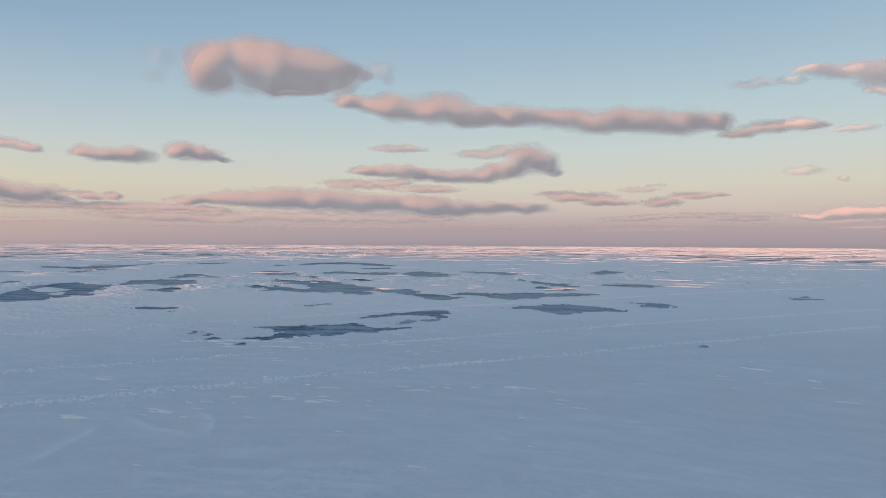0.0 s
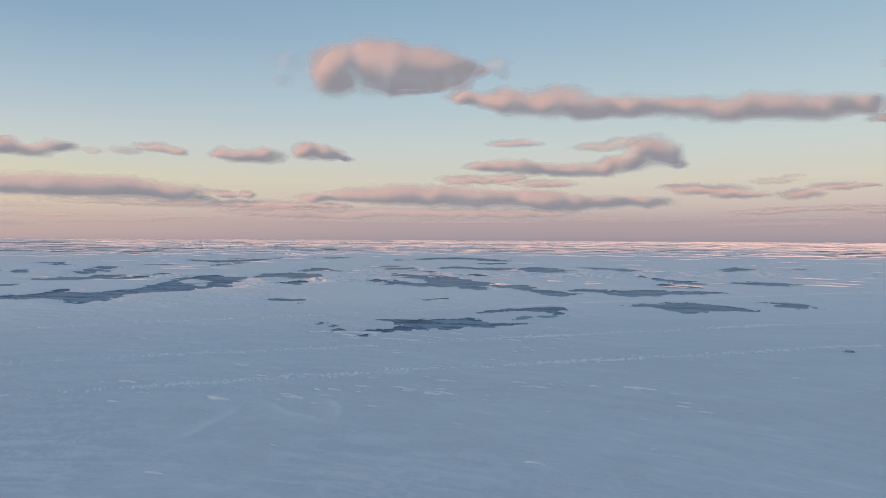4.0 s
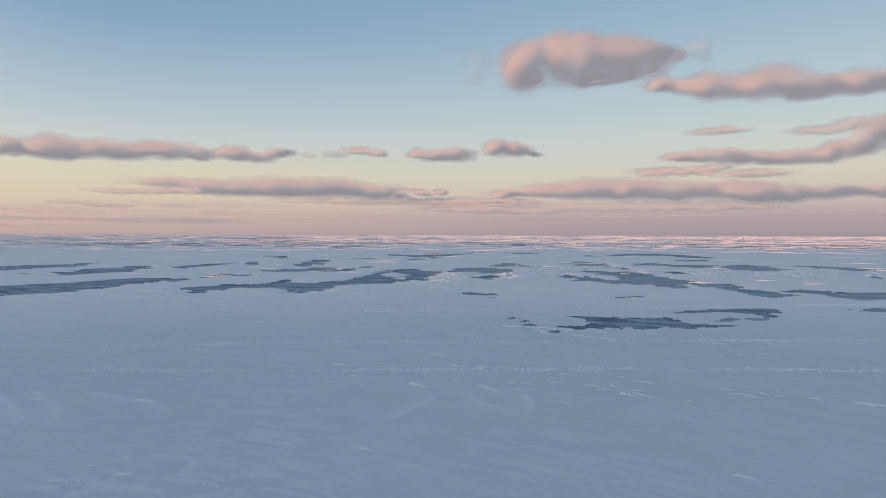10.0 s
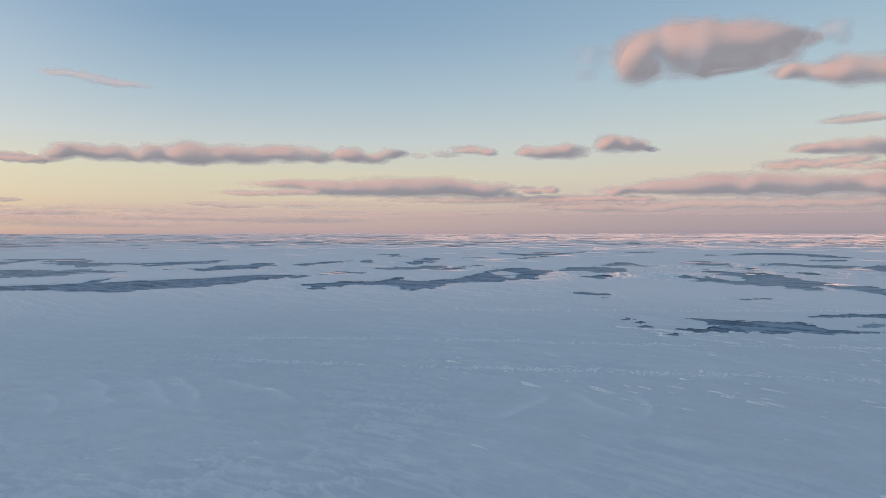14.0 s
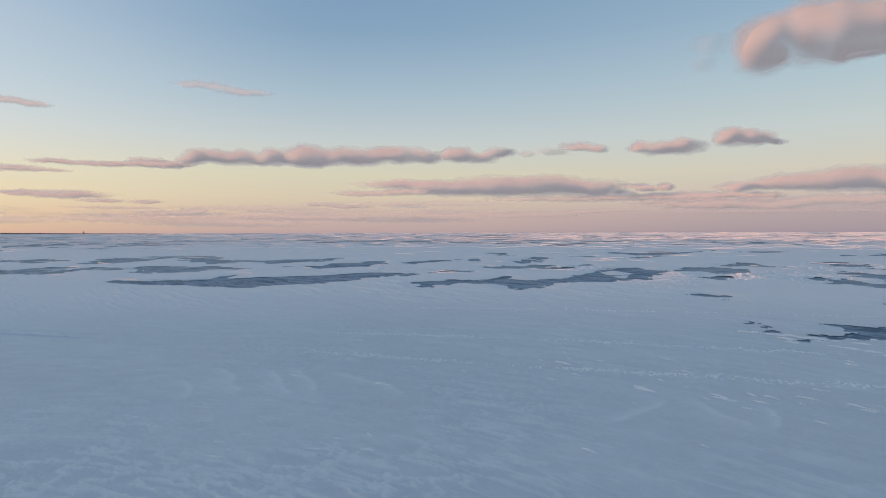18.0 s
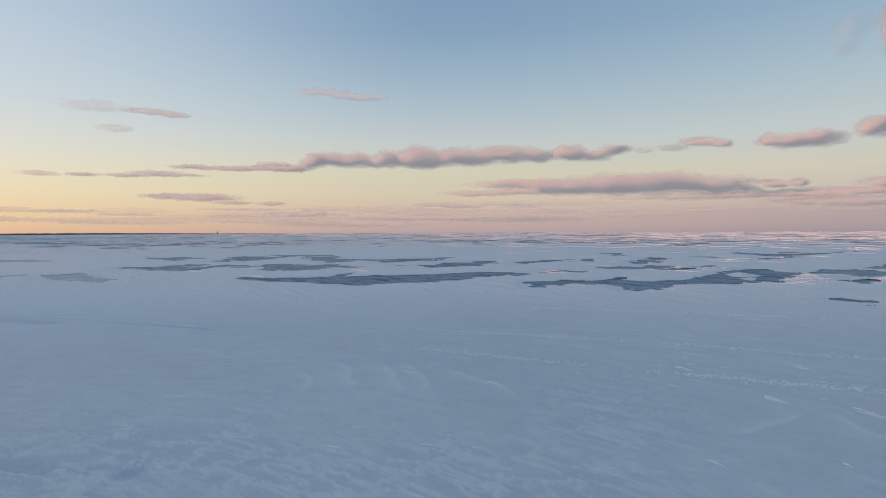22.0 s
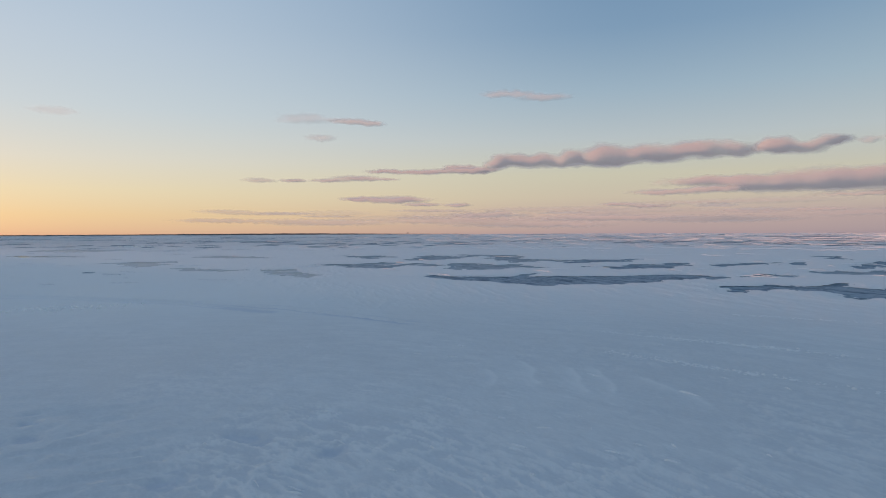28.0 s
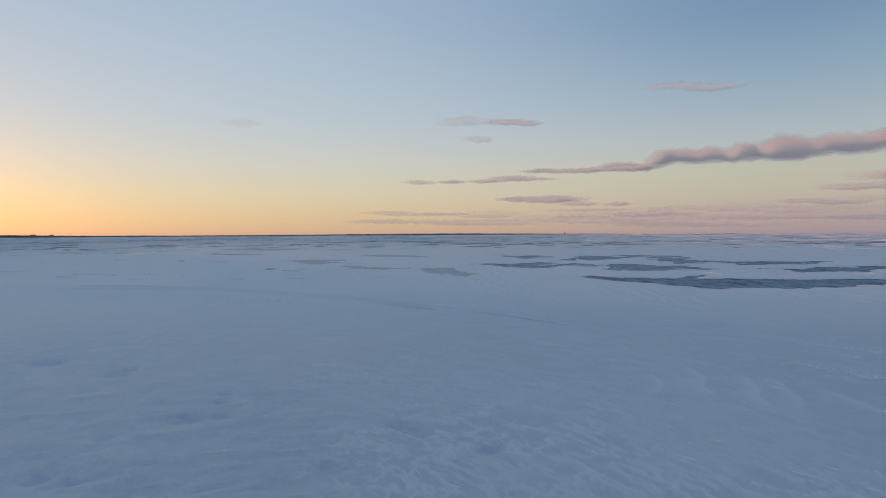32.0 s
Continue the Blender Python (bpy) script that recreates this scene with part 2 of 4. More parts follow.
# ---- building blocks ----
def lattice(ix, iy, seed):
    """A repeatable random number from 0 to 1 for each lattice point."""
    n = (ix * 374761393 + iy * 668265263 + seed * 974711) & 0x7FFFFFFF
    n = ((n ^ (n >> 13)) * 1274126177) & 0x7FFFFFFF
    return ((n ^ (n >> 16)) & 0xFFFF) / 65535.0


def value_noise(x, y, seed):
    ix, iy = np.floor(x).astype(np.int64), np.floor(y).astype(np.int64)
    fx, fy = x - ix, y - iy
    fx, fy = fx * fx * (3 - 2 * fx), fy * fy * (3 - 2 * fy)
    a, b = lattice(ix, iy, seed), lattice(ix + 1, iy, seed)
    c, d = lattice(ix, iy + 1, seed), lattice(ix + 1, iy + 1, seed)
    return (a + (b - a) * fx) * (1 - fy) + (c + (d - c) * fx) * fy


def fbm(x, y, seed, octaves=4):
    """Layered noise, about -0.5 to 0.5."""
    total, amp, norm = 0.0, 1.0, 0.0
    for k in range(octaves):
        total = total + amp * (value_noise(x, y, seed + 17 * k) - 0.5)
        norm += amp
        x, y, amp = x * 2.03 + 11.3, y * 2.03 - 7.1, amp * 0.55
    return total / norm


def smooth(v, lo, hi):
    s = np.clip((v - lo) / (hi - lo), 0, 1)
    return s * s * (3 - 2 * s)


def mesh_of(name, verts, faces, material, shade=True):
    me = bpy.data.meshes.new(name)
    verts = np.asarray(verts, np.float32)
    faces = np.asarray(faces, np.int32)
    k = faces.shape[1]
    me.vertices.add(len(verts))
    me.vertices.foreach_set("co", verts.ravel())
    me.loops.add(faces.size)
    me.loops.foreach_set("vertex_index", faces.ravel())
    me.polygons.add(len(faces))
    me.polygons.foreach_set("loop_start", np.arange(0, faces.size, k, dtype=np.int32))
    me.polygons.foreach_set("loop_total", np.full(len(faces), k, np.int32))
    me.polygons.foreach_set("use_smooth", np.full(len(faces), shade))
    me.update(calc_edges=True)
    me.materials.append(material)
    return me


def part(name, bm, material, parent, label=""):
    """Links a bmesh as one mesh object under a thing."""
    me = bpy.data.meshes.new(name)
    bm.to_mesh(me)
    bm.free()
    me.materials.append(material)
    ob = new(name, me)
    ob.parent = parent
    return tagged(ob, label)


def quads(rows, cols, wrap=False):
    """Faces of a grid of rows x cols vertices."""
    j, i = np.meshgrid(np.arange(rows - 1), np.arange(cols if wrap else cols - 1), indexing="ij")
    i2 = (i + 1) % cols
    return np.stack([j * cols + i, j * cols + i2, (j + 1) * cols + i2, (j + 1) * cols + i], -1).reshape(-1, 4)


# ---- plan of the ice: outlines as bearing and range ----
PONDS = {
    "big": [(49.79, 148), (48.96, 153), (46.76, 156), (45.76, 161), (43.79, 157), (41.77, 166), (41.15, 170), (40.27, 160), (38.76, 158), (36.72, 165), (34.68, 176), (33.65, 191), (32.88, 202), (31.61, 215), (30.11, 216), (28.14, 204), (26.90, 211), (27.26, 198), (27.92, 182), (28.43, 167), (28.94, 163), (29.93, 166), (30.93, 162), (31.95, 156), (33.96, 154), (36.25, 151), (37.53, 141), (37.81, 134), (38.81, 137), (39.23, 132), (40.84, 135), (41.07, 140), (42.31, 146), (45.30, 149), (46.30, 143), (48.75, 143)],
    "big_shard": [(49.48, 141), (48.26, 141), (47.29, 139), (48.28, 137)],
    "grey_bay": [(26.91, 204), (25.66, 225), (23.25, 227), (20.67, 216), (21.00, 203), (22.05, 194), (22.44, 183), (22.07, 179), (22.36, 172), (23.31, 169), (24.51, 175), (23.54, 180), (23.29, 193), (24.48, 200), (26.17, 202)],
    "grey_bay_back": [(23.25, 235), (22.04, 257), (20.50, 254), (18.34, 240), (20.42, 234), (21.82, 240)],
    "bar": [(51.29, 182), (49.13, 185), (47.78, 182), (48.76, 175), (50.36, 172)],
    "bar_tail": [(47.58, 186), (46.43, 199), (45.20, 198), (43.72, 195), (44.22, 190), (46.20, 188)],
    "grey_sliver": [(43.19, 213), (41.17, 226), (39.42, 222), (38.14, 233), (36.63, 229), (36.14, 214), (34.61, 229), (33.50, 233), (34.88, 211), (36.92, 202), (38.68, 208), (41.20, 205)],
    "sliver_blob": [(40.44, 255), (39.37, 275), (38.09, 299), (36.89, 292), (37.61, 264), (38.38, 245), (39.65, 237), (40.56, 233), (40.05, 246)],
    "chip": [(44.29, 262), (43.72, 283), (42.98, 282), (43.40, 256)],
    "dash": [(42.59, 354), (41.08, 353), (40.10, 313), (41.36, 313)],
    "grey_dash": [(31.41, 281), (29.54, 314), (27.16, 339), (28.06, 301), (30.06, 282)],
    "grey_tongue": [(16.84, 274), (15.42, 288), (13.69, 270), (12.77, 253), (14.14, 243), (15.44, 249)],
    "blade": [(15.22, 358), (14.09, 370), (12.73, 364), (14.10, 344)],
    "grey_line": [(10.85, 271), (8.37, 272), (6.45, 268), (3.36, 268), (4.61, 248), (7.22, 253)],
    "grey_thread": [(11.72, 125), (10.69, 129), (9.79, 129), (10.69, 126)],
    "grey_spit": [(16.81, 186), (15.05, 182), (13.75, 181), (13.25, 173), (15.07, 167), (15.72, 174)],
    "wedge": [(60.12, 227), (58.30, 228), (56.52, 240), (54.70, 245), (52.84, 260), (51.10, 254), (51.92, 238), (53.11, 224), (55.65, 214), (57.45, 210), (58.75, 218)],
    "grey_row": [(71.66, 306), (71.13, 342), (69.37, 342), (67.92, 337), (66.03, 337), (65.46, 315), (66.43, 306), (64.82, 284), (66.84, 270), (67.96, 278), (69.38, 322)],
    "row": [(62.79, 269), (60.83, 280), (58.25, 285), (55.48, 291), (56.26, 276), (59.13, 266), (61.69, 258)],
    "grey_long_left": [(71.82, 248), (69.80, 246), (68.00, 237), (66.10, 243), (64.87, 233), (65.93, 229), (66.90, 218), (67.85, 209), (68.96, 203), (70.20, 212), (71.86, 216)],
    "long": [(74.91, 177), (73.77, 180), (71.93, 175), (70.52, 172), (67.64, 173), (66.17, 179), (64.28, 190), (65.45, 174), (63.72, 175), (60.72, 178), (57.70, 179), (54.67, 186), (52.65, 191), (50.91, 186), (49.42, 183), (47.59, 181), (49.19, 174), (50.68, 174), (52.69, 169), (54.72, 162), (56.76, 153), (58.79, 150), (61.30, 148), (63.80, 145), (65.76, 148), (67.70, 153), (70.56, 158), (72.88, 166)],
    "grey_second": [(72.56, 210), (72.29, 241), (70.41, 238), (68.51, 232), (66.57, 233), (64.61, 228), (62.79, 219), (64.63, 214), (66.59, 215), (67.58, 207), (69.03, 205), (70.46, 204)],
    "grey_second_left": [(84.01, 246), (82.33, 250), (80.89, 246), (79.42, 251), (78.12, 257), (76.72, 254), (76.60, 241), (78.15, 229), (79.87, 222), (81.54, 226), (82.34, 238)],
    "grey_second_mid": [(76.82, 241), (75.03, 250), (73.67, 244), (72.53, 230), (73.23, 224), (75.05, 234)],
    "line": [(51.06, 250), (49.06, 255), (47.57, 265), (46.34, 270), (45.02, 276), (45.62, 255), (47.59, 246), (49.34, 233)],
    "grey_top": [(67.60, 271), (66.00, 318), (65.53, 291), (66.42, 280), (65.54, 279), (63.56, 288), (62.73, 276), (65.57, 254), (67.03, 260)],
    "top": [(62.95, 256), (60.58, 274), (58.57, 278), (55.69, 294), (56.57, 266), (59.60, 253), (62.11, 250)],
    "grey_top_left": [(75.30, 297), (73.59, 334), (71.75, 322), (70.73, 300), (72.71, 280), (74.55, 273), (76.25, 282)],
    "grey_top_far_left": [(81.44, 351), (80.20, 324), (78.49, 333), (76.89, 314), (78.95, 289), (79.80, 297)],
    "slot": [(26.28, 127), (25.14, 132), (24.64, 134), (24.31, 131), (23.04, 129), (22.78, 126), (23.68, 124), (24.64, 126), (25.55, 126)],
    "grey_slot_shard": [(25.88, 120), (25.14, 122), (24.39, 121), (25.14, 119)],
    "grey_slot_sliver": [(23.55, 121), (23.04, 122), (22.52, 120), (23.04, 120)],
    "strip": [(32.48, 354), (31.02, 384), (29.33, 354), (27.97, 386), (26.17, 373), (24.32, 410), (23.60, 421), (25.15, 362), (26.57, 340), (28.75, 330), (30.65, 341)],
    "strip_second": [(31.09, 292), (29.52, 306), (28.75, 323), (27.57, 328), (26.61, 333), (27.57, 302), (28.75, 298), (29.90, 284)],
    "strip_left": [(34.92, 313), (33.89, 316), (33.19, 303), (34.23, 300)],
    "grey_patch": [(22.96, 245), (22.19, 262), (21.10, 265), (20.13, 246), (21.32, 235), (22.40, 233)],
    "thin_line": [(21.84, 396), (20.44, 405), (18.20, 414), (19.55, 382), (21.10, 374)],
    "grey_strip": [(16.22, 281), (14.48, 292), (12.72, 264), (12.96, 241), (14.25, 246)],
    "grey_river": [(14.95, 223), (13.06, 212), (11.81, 211), (11.71, 236), (11.03, 232), (10.30, 204), (8.68, 201), (7.94, 182), (6.20, 180), (4.70, 168), (2.70, 169), (1.94, 155), (0.18, 152), (-0.83, 147), (-1.84, 143), (-0.84, 137), (0.93, 138), (2.29, 144), (2.69, 152), (4.20, 157), (6.20, 164), (6.60, 159), (6.35, 152), (9.17, 154), (9.66, 159), (11.85, 160), (14.00, 167), (15.42, 176), (16.35, 186), (15.19, 185), (13.77, 175), (11.85, 174), (12.09, 188), (13.77, 194), (14.95, 203)],
    "grey_oval": [(4.06, 240), (3.61, 268), (1.95, 286), (0.69, 269), (-1.17, 251), (-0.82, 233), (1.19, 232), (2.45, 236)],
    "grey_oval_lead": [(11.37, 253), (9.18, 278), (6.71, 267), (4.21, 258), (3.96, 240), (6.71, 248), (9.18, 258)],
    "far_thread": [(14.11, 350), (12.58, 378), (11.13, 400), (8.69, 412), (6.21, 390), (3.61, 342), (5.71, 350), (8.69, 378), (11.13, 378), (12.58, 349)],
    "far_thread_second": [(7.21, 310), (5.71, 325), (4.11, 326), (5.71, 303)],
    "thread_back": [(8.78, 217), (7.20, 213), (5.86, 210), (7.20, 204)],
    "grey_seam": [(-1.73, 282), (-3.84, 278), (-6.09, 275), (-7.83, 256), (-4.84, 253)],
    "grey_field": [(-5.74, 233), (-7.58, 212), (-8.82, 210), (-10.78, 200), (-12.42, 188), (-10.78, 184), (-8.57, 198)],
    "grey_field_low": [(-7.59, 177), (-8.58, 185), (-10.05, 181), (-11.51, 180), (-11.85, 171), (-9.56, 169), (-8.33, 169)],
    "grey_field_right": [(-13.09, 194), (-15.32, 208), (-17.41, 205), (-19.40, 200), (-17.87, 192), (-15.55, 192)],
    "grey_field_top": [(-12.85, 291), (-14.13, 313), (-15.64, 297), (-15.08, 267), (-13.66, 265)],
    "grey_stripe": [(-0.73, 152), (-2.34, 160), (-4.35, 157), (-6.85, 158), (-8.09, 162), (-9.81, 160), (-12.23, 164), (-14.15, 160), (-12.24, 151), (-10.30, 151), (-8.34, 145), (-6.35, 140), (-4.35, 142), (-3.50, 146), (-5.10, 150), (-3.35, 150)],
    "grey_lens": [(-5.16, 122), (-6.61, 127), (-7.85, 126), (-8.83, 130), (-10.79, 132), (-12.48, 130), (-14.16, 127), (-15.76, 123), (-15.34, 120), (-12.73, 118), (-10.80, 112), (-9.33, 114), (-7.85, 118), (-7.60, 120), (-6.11, 119)],
    "grey_lens_small": [(-15.94, 138), (-16.96, 140), (-18.56, 140), (-19.69, 136), (-20.66, 133), (-19.69, 129), (-18.56, 127), (-17.88, 129), (-16.87, 132), (-16.96, 136)],
    "near_twin": [(7.68, 104), (6.19, 109), (4.19, 112), (1.68, 115), (-0.34, 116), (-0.79, 110), (0.06, 109), (-1.40, 104), (0.67, 102), (1.07, 106), (2.18, 108), (4.19, 107), (5.94, 105)],
    "grey_near_twin_low": [(4.29, 99), (1.93, 102), (-0.85, 103), (-0.34, 100), (1.93, 99), (3.08, 95), (4.19, 95)],
    "grey_near_link": [(7.18, 91), (4.69, 92), (2.28, 93), (4.18, 90), (6.18, 90)],
    "near": [(17.27, 96), (13.99, 96), (11.11, 96), (7.68, 98), (6.69, 97), (7.28, 94), (6.19, 93), (4.69, 91), (5.83, 87), (8.17, 87), (9.15, 84), (11.11, 85), (12.07, 83), (13.75, 83), (15.40, 82), (16.80, 83), (18.18, 83), (17.26, 85), (15.87, 85), (14.94, 86), (14.37, 89), (15.03, 93)],
    "near_shard": [(21.04, 85), (19.98, 86), (19.08, 87), (18.77, 85), (19.89, 84)],
    "near_chip": [(21.74, 91), (21.17, 93), (20.60, 92), (21.22, 90)],
    "near_chip_second": [(20.51, 90), (19.98, 90), (19.35, 89), (19.98, 88)],
    "near_sliver": [(18.63, 80), (17.72, 80), (16.80, 81), (17.49, 79)],
    "grey_splinter": [(-22.14, 153), (-22.53, 155), (-23.05, 154), (-22.58, 152)],
    "grey_splinter_long": [(-27.89, 171), (-28.79, 171), (-29.55, 176), (-29.44, 170), (-30.46, 167), (-29.25, 163), (-28.67, 169)],
    "grey_splinter_far": [(-25.46, 231), (-25.87, 235), (-26.40, 229), (-25.87, 225)],
    "grey_thread_right": [(-17.86, 302), (-18.99, 318), (-19.89, 307), (-18.77, 292)],
    "glazed_near": [(88.25, 215), (85.65, 217), (84.83, 195), (82.60, 187), (84.22, 175), (85.71, 180), (87.69, 191)],
    "glazed_back": [(98.67, 273), (96.74, 287), (95.28, 279), (95.93, 259), (97.73, 252)],
    "glazed_streak": [(91.05, 334), (94.51, 358), (89.30, 340), (89.56, 324)],
    "grey_west": [(81.38, 235), (79.63, 248), (78.17, 231), (76.20, 244), (74.66, 244), (76.72, 224), (78.69, 213)],
    "grey_west_top": [(75.42, 297), (73.24, 318), (70.88, 319), (68.57, 328), (71.85, 286), (74.23, 279)],
    "glint_a": [(108.88, 316), (108.45, 321), (107.97, 313), (108.45, 301)],
    "glint_b": [(113.54, 465), (111.77, 468), (110.62, 448), (111.98, 429)],
    "glint_c": [(113.48, 340), (113.00, 345), (112.52, 336), (113.09, 324)],
    "glint_d": [(117.58, 493), (117.02, 521), (115.33, 508), (116.84, 472)],
    "glint_e": [(106.24, 414), (105.57, 424), (104.90, 409), (105.58, 400)],
    "glazed_west_a": [(99.59, 284), (97.91, 260), (96.40, 261), (94.92, 295), (97.89, 297), (100.41, 292)],
    "glazed_west_b": [(93.01, 339), (90.25, 321), (86.83, 317), (91.63, 361), (94.14, 350)],
    "glazed_west_c": [(94.44, 221), (91.73, 211), (89.15, 220), (91.49, 220), (93.98, 239), (96.11, 239)],
    "grey_west_d": [(87.32, 615), (84.98, 734), (86.34, 763), (88.98, 653)],
    "grey_west_e": [(83.93, 531), (81.46, 544), (82.44, 595), (85.63, 582)],
    "grey_west_f": [(101.27, 221), (100.86, 227), (101.67, 233)],
    "grey_west_g": [(99.73, 206), (99.22, 208), (100.21, 216)],
    "glazed_west_h": [(102.38, 475), (98.26, 500), (102.37, 563), (106.57, 537)],
    "glazed_west_i": [(103.97, 374), (101.19, 385), (103.57, 412), (106.23, 399)],
}
ISLANDS = {
    "island_a": [(32.64, 191), (31.63, 199), (30.09, 186), (31.40, 179), (32.15, 181)],
    "island_b": [(31.66, 174), (30.55, 179), (30.82, 168)],
}


def inside(outline, u, v):
    """Signed distance (in ranges) to an outline in bearing and log range; positive inside."""
    pts = np.array([(radians(b), math.log(r)) for b, r in outline])
    best = np.full(u.shape, 1e9)
    odd = np.zeros(u.shape, bool)
    for (ax, ay), (bx, by) in zip(pts, np.roll(pts, -1, 0)):
        ex, ey = bx - ax, by - ay
        s = np.clip(((u - ax) * ex + (v - ay) * ey) / (ex * ex + ey * ey + 1e-12), 0, 1)
        best = np.minimum(best, (u - ax - s * ex) ** 2 + (v - ay - s * ey) ** 2)
        cross = ((ay > v) != (by > v)) & (u < ex * (v - ay) / (ey if ey else 1e-12) + ax)
        odd ^= cross
    return np.where(odd, 1, -1) * np.sqrt(best)


def frayed(x, y, r):
    """The uneven edge of snow round bare ice, in metres."""
    size = np.clip(r / 95, 0.6, 4.0) ** 1.2
    return size * (4.2 * fbm(np.arctan2(-x, y) * 56, np.log(r) * 46, 8, 6) + 1.8 * fbm(np.arctan2(-x, y) * 190, np.log(r) * 150, 9, 3) + 1.2 * fbm(x / 9, y / 9, 5, 3) - 0.22)


def bare(x, y, u, v, r):
    """How far inside bare ice a place lies, in metres; negative on snow."""
    depth = np.full(x.shape, -50.0)
    for outline in PONDS.values():
        b = np.radians([p[0] for p in outline])
        g = np.log([p[1] for p in outline])
        m = (u > b.min() - 0.1) & (u < b.max() + 0.1) & (v > g.min() - 0.1) & (v < g.max() + 0.1)
        if m.any():
            depth[m] = np.maximum(depth[m], inside(outline, u[m], v[m]) * r[m])
    depth = depth + frayed(x, y, r)
    for outline in ISLANDS.values():
        b = np.radians([p[0] for p in outline])
        g = np.log([p[1] for p in outline])
        m = (u > b.min() - 0.05) & (u < b.max() + 0.05) & (v > g.min() - 0.08) & (v < g.max() + 0.08)
        if m.any():
            depth[m] = np.minimum(depth[m], -inside(outline, u[m], v[m]) * r[m] - 0.5)
    # open leads in the far pack
    grade = np.clip(r / 5, 60, 400)
    lead = (fbm(u * 13, 5200 / r, 71, 4) - 0.115) * grade - 40 * (1 - smooth(r, 330, 620))
    hair = (fbm(u * 26, 9500 / r, 83, 3) - 0.125) * grade - 40 * (1 - smooth(r, 300, 700))
    return np.maximum(depth, np.maximum(lead, hair))


# wind-scooped hollows: bearing, range, radius, depth
HOLLOWS = [(*plan(b, r).xy, rad, deep) for b, r, rad, deep in (
    (108.6, 45.5, 1.1, 0.30), (106.1, 45.3, 0.7, 0.24), (106.0, 48.5, 0.7, 0.18), (113.5, 62.2, 1.4, 0.24), (112.5, 64, 0.9, 0.21),
    (118.0, 70.8, 1.6, 0.24), (119.0, 38.4, 1.0, 0.24), (117.0, 36.5, 0.9, 0.21), (91.5, 40.4, 0.7, 0.21), (90.6, 39.6, 0.8, 0.24),
    (89.6, 38.6, 0.7, 0.18), (84.0, 36.0, 0.9, 0.15), (97.0, 34.0, 1.2, 0.15),
    (105.8, 51.0, 0.6, 0.2))]


# low fields of broken, drifted ice: bearing, range, radius
HUMMOCKS = [(*plan(b, r).xy, rad) for b, r, rad in (
    (26, 186, 12), (22, 180, 10), (17, 190, 14), (8, 214, 14), (1, 212, 18), (-6, 232, 22), (-16, 250, 26), (-27, 262, 30), (12, 250, 20), (34, 215, 14))]


def sastrugi(x, y, r):
    """Where the wind has carved the crust into sharp crests, 0 to 1, and how far a place lies in such a field."""
    u = np.arctan2(-x, y)
    cx, cy = x + 18, y + 24
    ang, cr = np.arctan2(cx, cy), np.hypot(cx, cy)
    field = smooth(u, 0.45, 0.85) * (1 - smooth(u, 1.6, 1.8)) * (1 - smooth(r, 40, 62)) * smooth(fbm(x / 12, y / 9, 55, 3), -0.16, 0.12)
    field = np.maximum(field, 0.5 * (1 - smooth(r, 55, 80)) * smooth(fbm(x / 11, y / 8, 57, 3), 0.08, 0.24))
    carve = fbm(ang * 20 + 2 * fbm(x / 3, y / 3, 58, 2), cr / 0.8, 91, 4)
    return np.clip(1 - np.abs(carve) * 7, 0, 1) ** 1.5, field


def snow_height(x, y, r):
    near = 1 - smooth(r, 60, 160)
    wx, wy = x * 0.993 - y * 0.12, x * 0.12 + y * 0.993
    z = 0.16 + 0.22 * fbm(wx / 30, wy / 16, 1, 3) + (0.07 + 0.09 * near) * fbm(wx / 7, wy / 3.2, 2, 4)
    rough = 0.07 + 0.10 * smooth(-x, 14, 40) * (1 - smooth(np.arctan2(-x, y), 1.6, 1.8))
    cx, cy = x + 18, y + 24
    cr = np.hypot(cx, cy)
    z = z + near * rough * np.abs(fbm(np.arctan2(cx, cy) * 22, cr / 1.1, 3, 4)) * 2
    m = r < 80
    sharp, field = sastrugi(x[m], y[m], r[m])
    z[m] += 0.085 * sharp * field
    m = (r < 75) & (x < -18)
    u = np.arctan2(-x[m], y[m])
    wave = 0.3 - np.abs(fbm(u * 8, r[m] / 1.5, 61, 3)) * 2.4
    z[m] += 0.7 * np.clip(wave, 0, 1) * smooth(u, 1.5, 1.85) * (1 - smooth(r[m], 42, 72))
    ridged = 1 - np.abs(fbm(wx / 14, wy / 3.5, 9, 4)) * 6
    z = z + 0.10 * np.clip(ridged, 0, 1) * smooth(fbm(x / 40, y / 30, 12, 2), -0.05, 0.15)
    for hx, hy, rad, deep in HOLLOWS:
        m = (np.abs(x - hx) < 3 * rad) & (np.abs(y - hy) < 3 * rad)
        z[m] -= 1.4 * deep * np.exp(-(((x[m] - hx) / rad) ** 2 + ((y[m] - hy) / rad) ** 2) ** 1.5)
    for hx, hy, rad in HUMMOCKS:
        m = (np.abs(x - hx) < 3 * rad) & (np.abs(y - hy) < 3 * rad)
        if m.any():
            z[m] += 1.7 * np.clip(fbm(x[m] / 5, y[m] / 5, 33, 5) + 0.08, 0, 1) * np.exp(-(((x[m] - hx) / rad) ** 2 + ((y[m] - hy) / rad) ** 2))
    rubble = smooth(r, 180, 420)
    z = z + rubble * 0.3 * np.abs(fbm(x / 7, y / 7, 21, 4))
    return np.where(r > 75, np.maximum(z, 0.07), np.maximum(z, -0.02))


# long banks of drifted snow
DRIFTS = [[(120.8, 182), (113.5, 168), (106.0, 149), (95.8, 123), (86.0, 103), (76.3, 84.9), (69.4, 76.8), (65.0, 73.5)],
          [(123, 176), (113, 160), (104, 140), (96, 119), (88, 100)]]


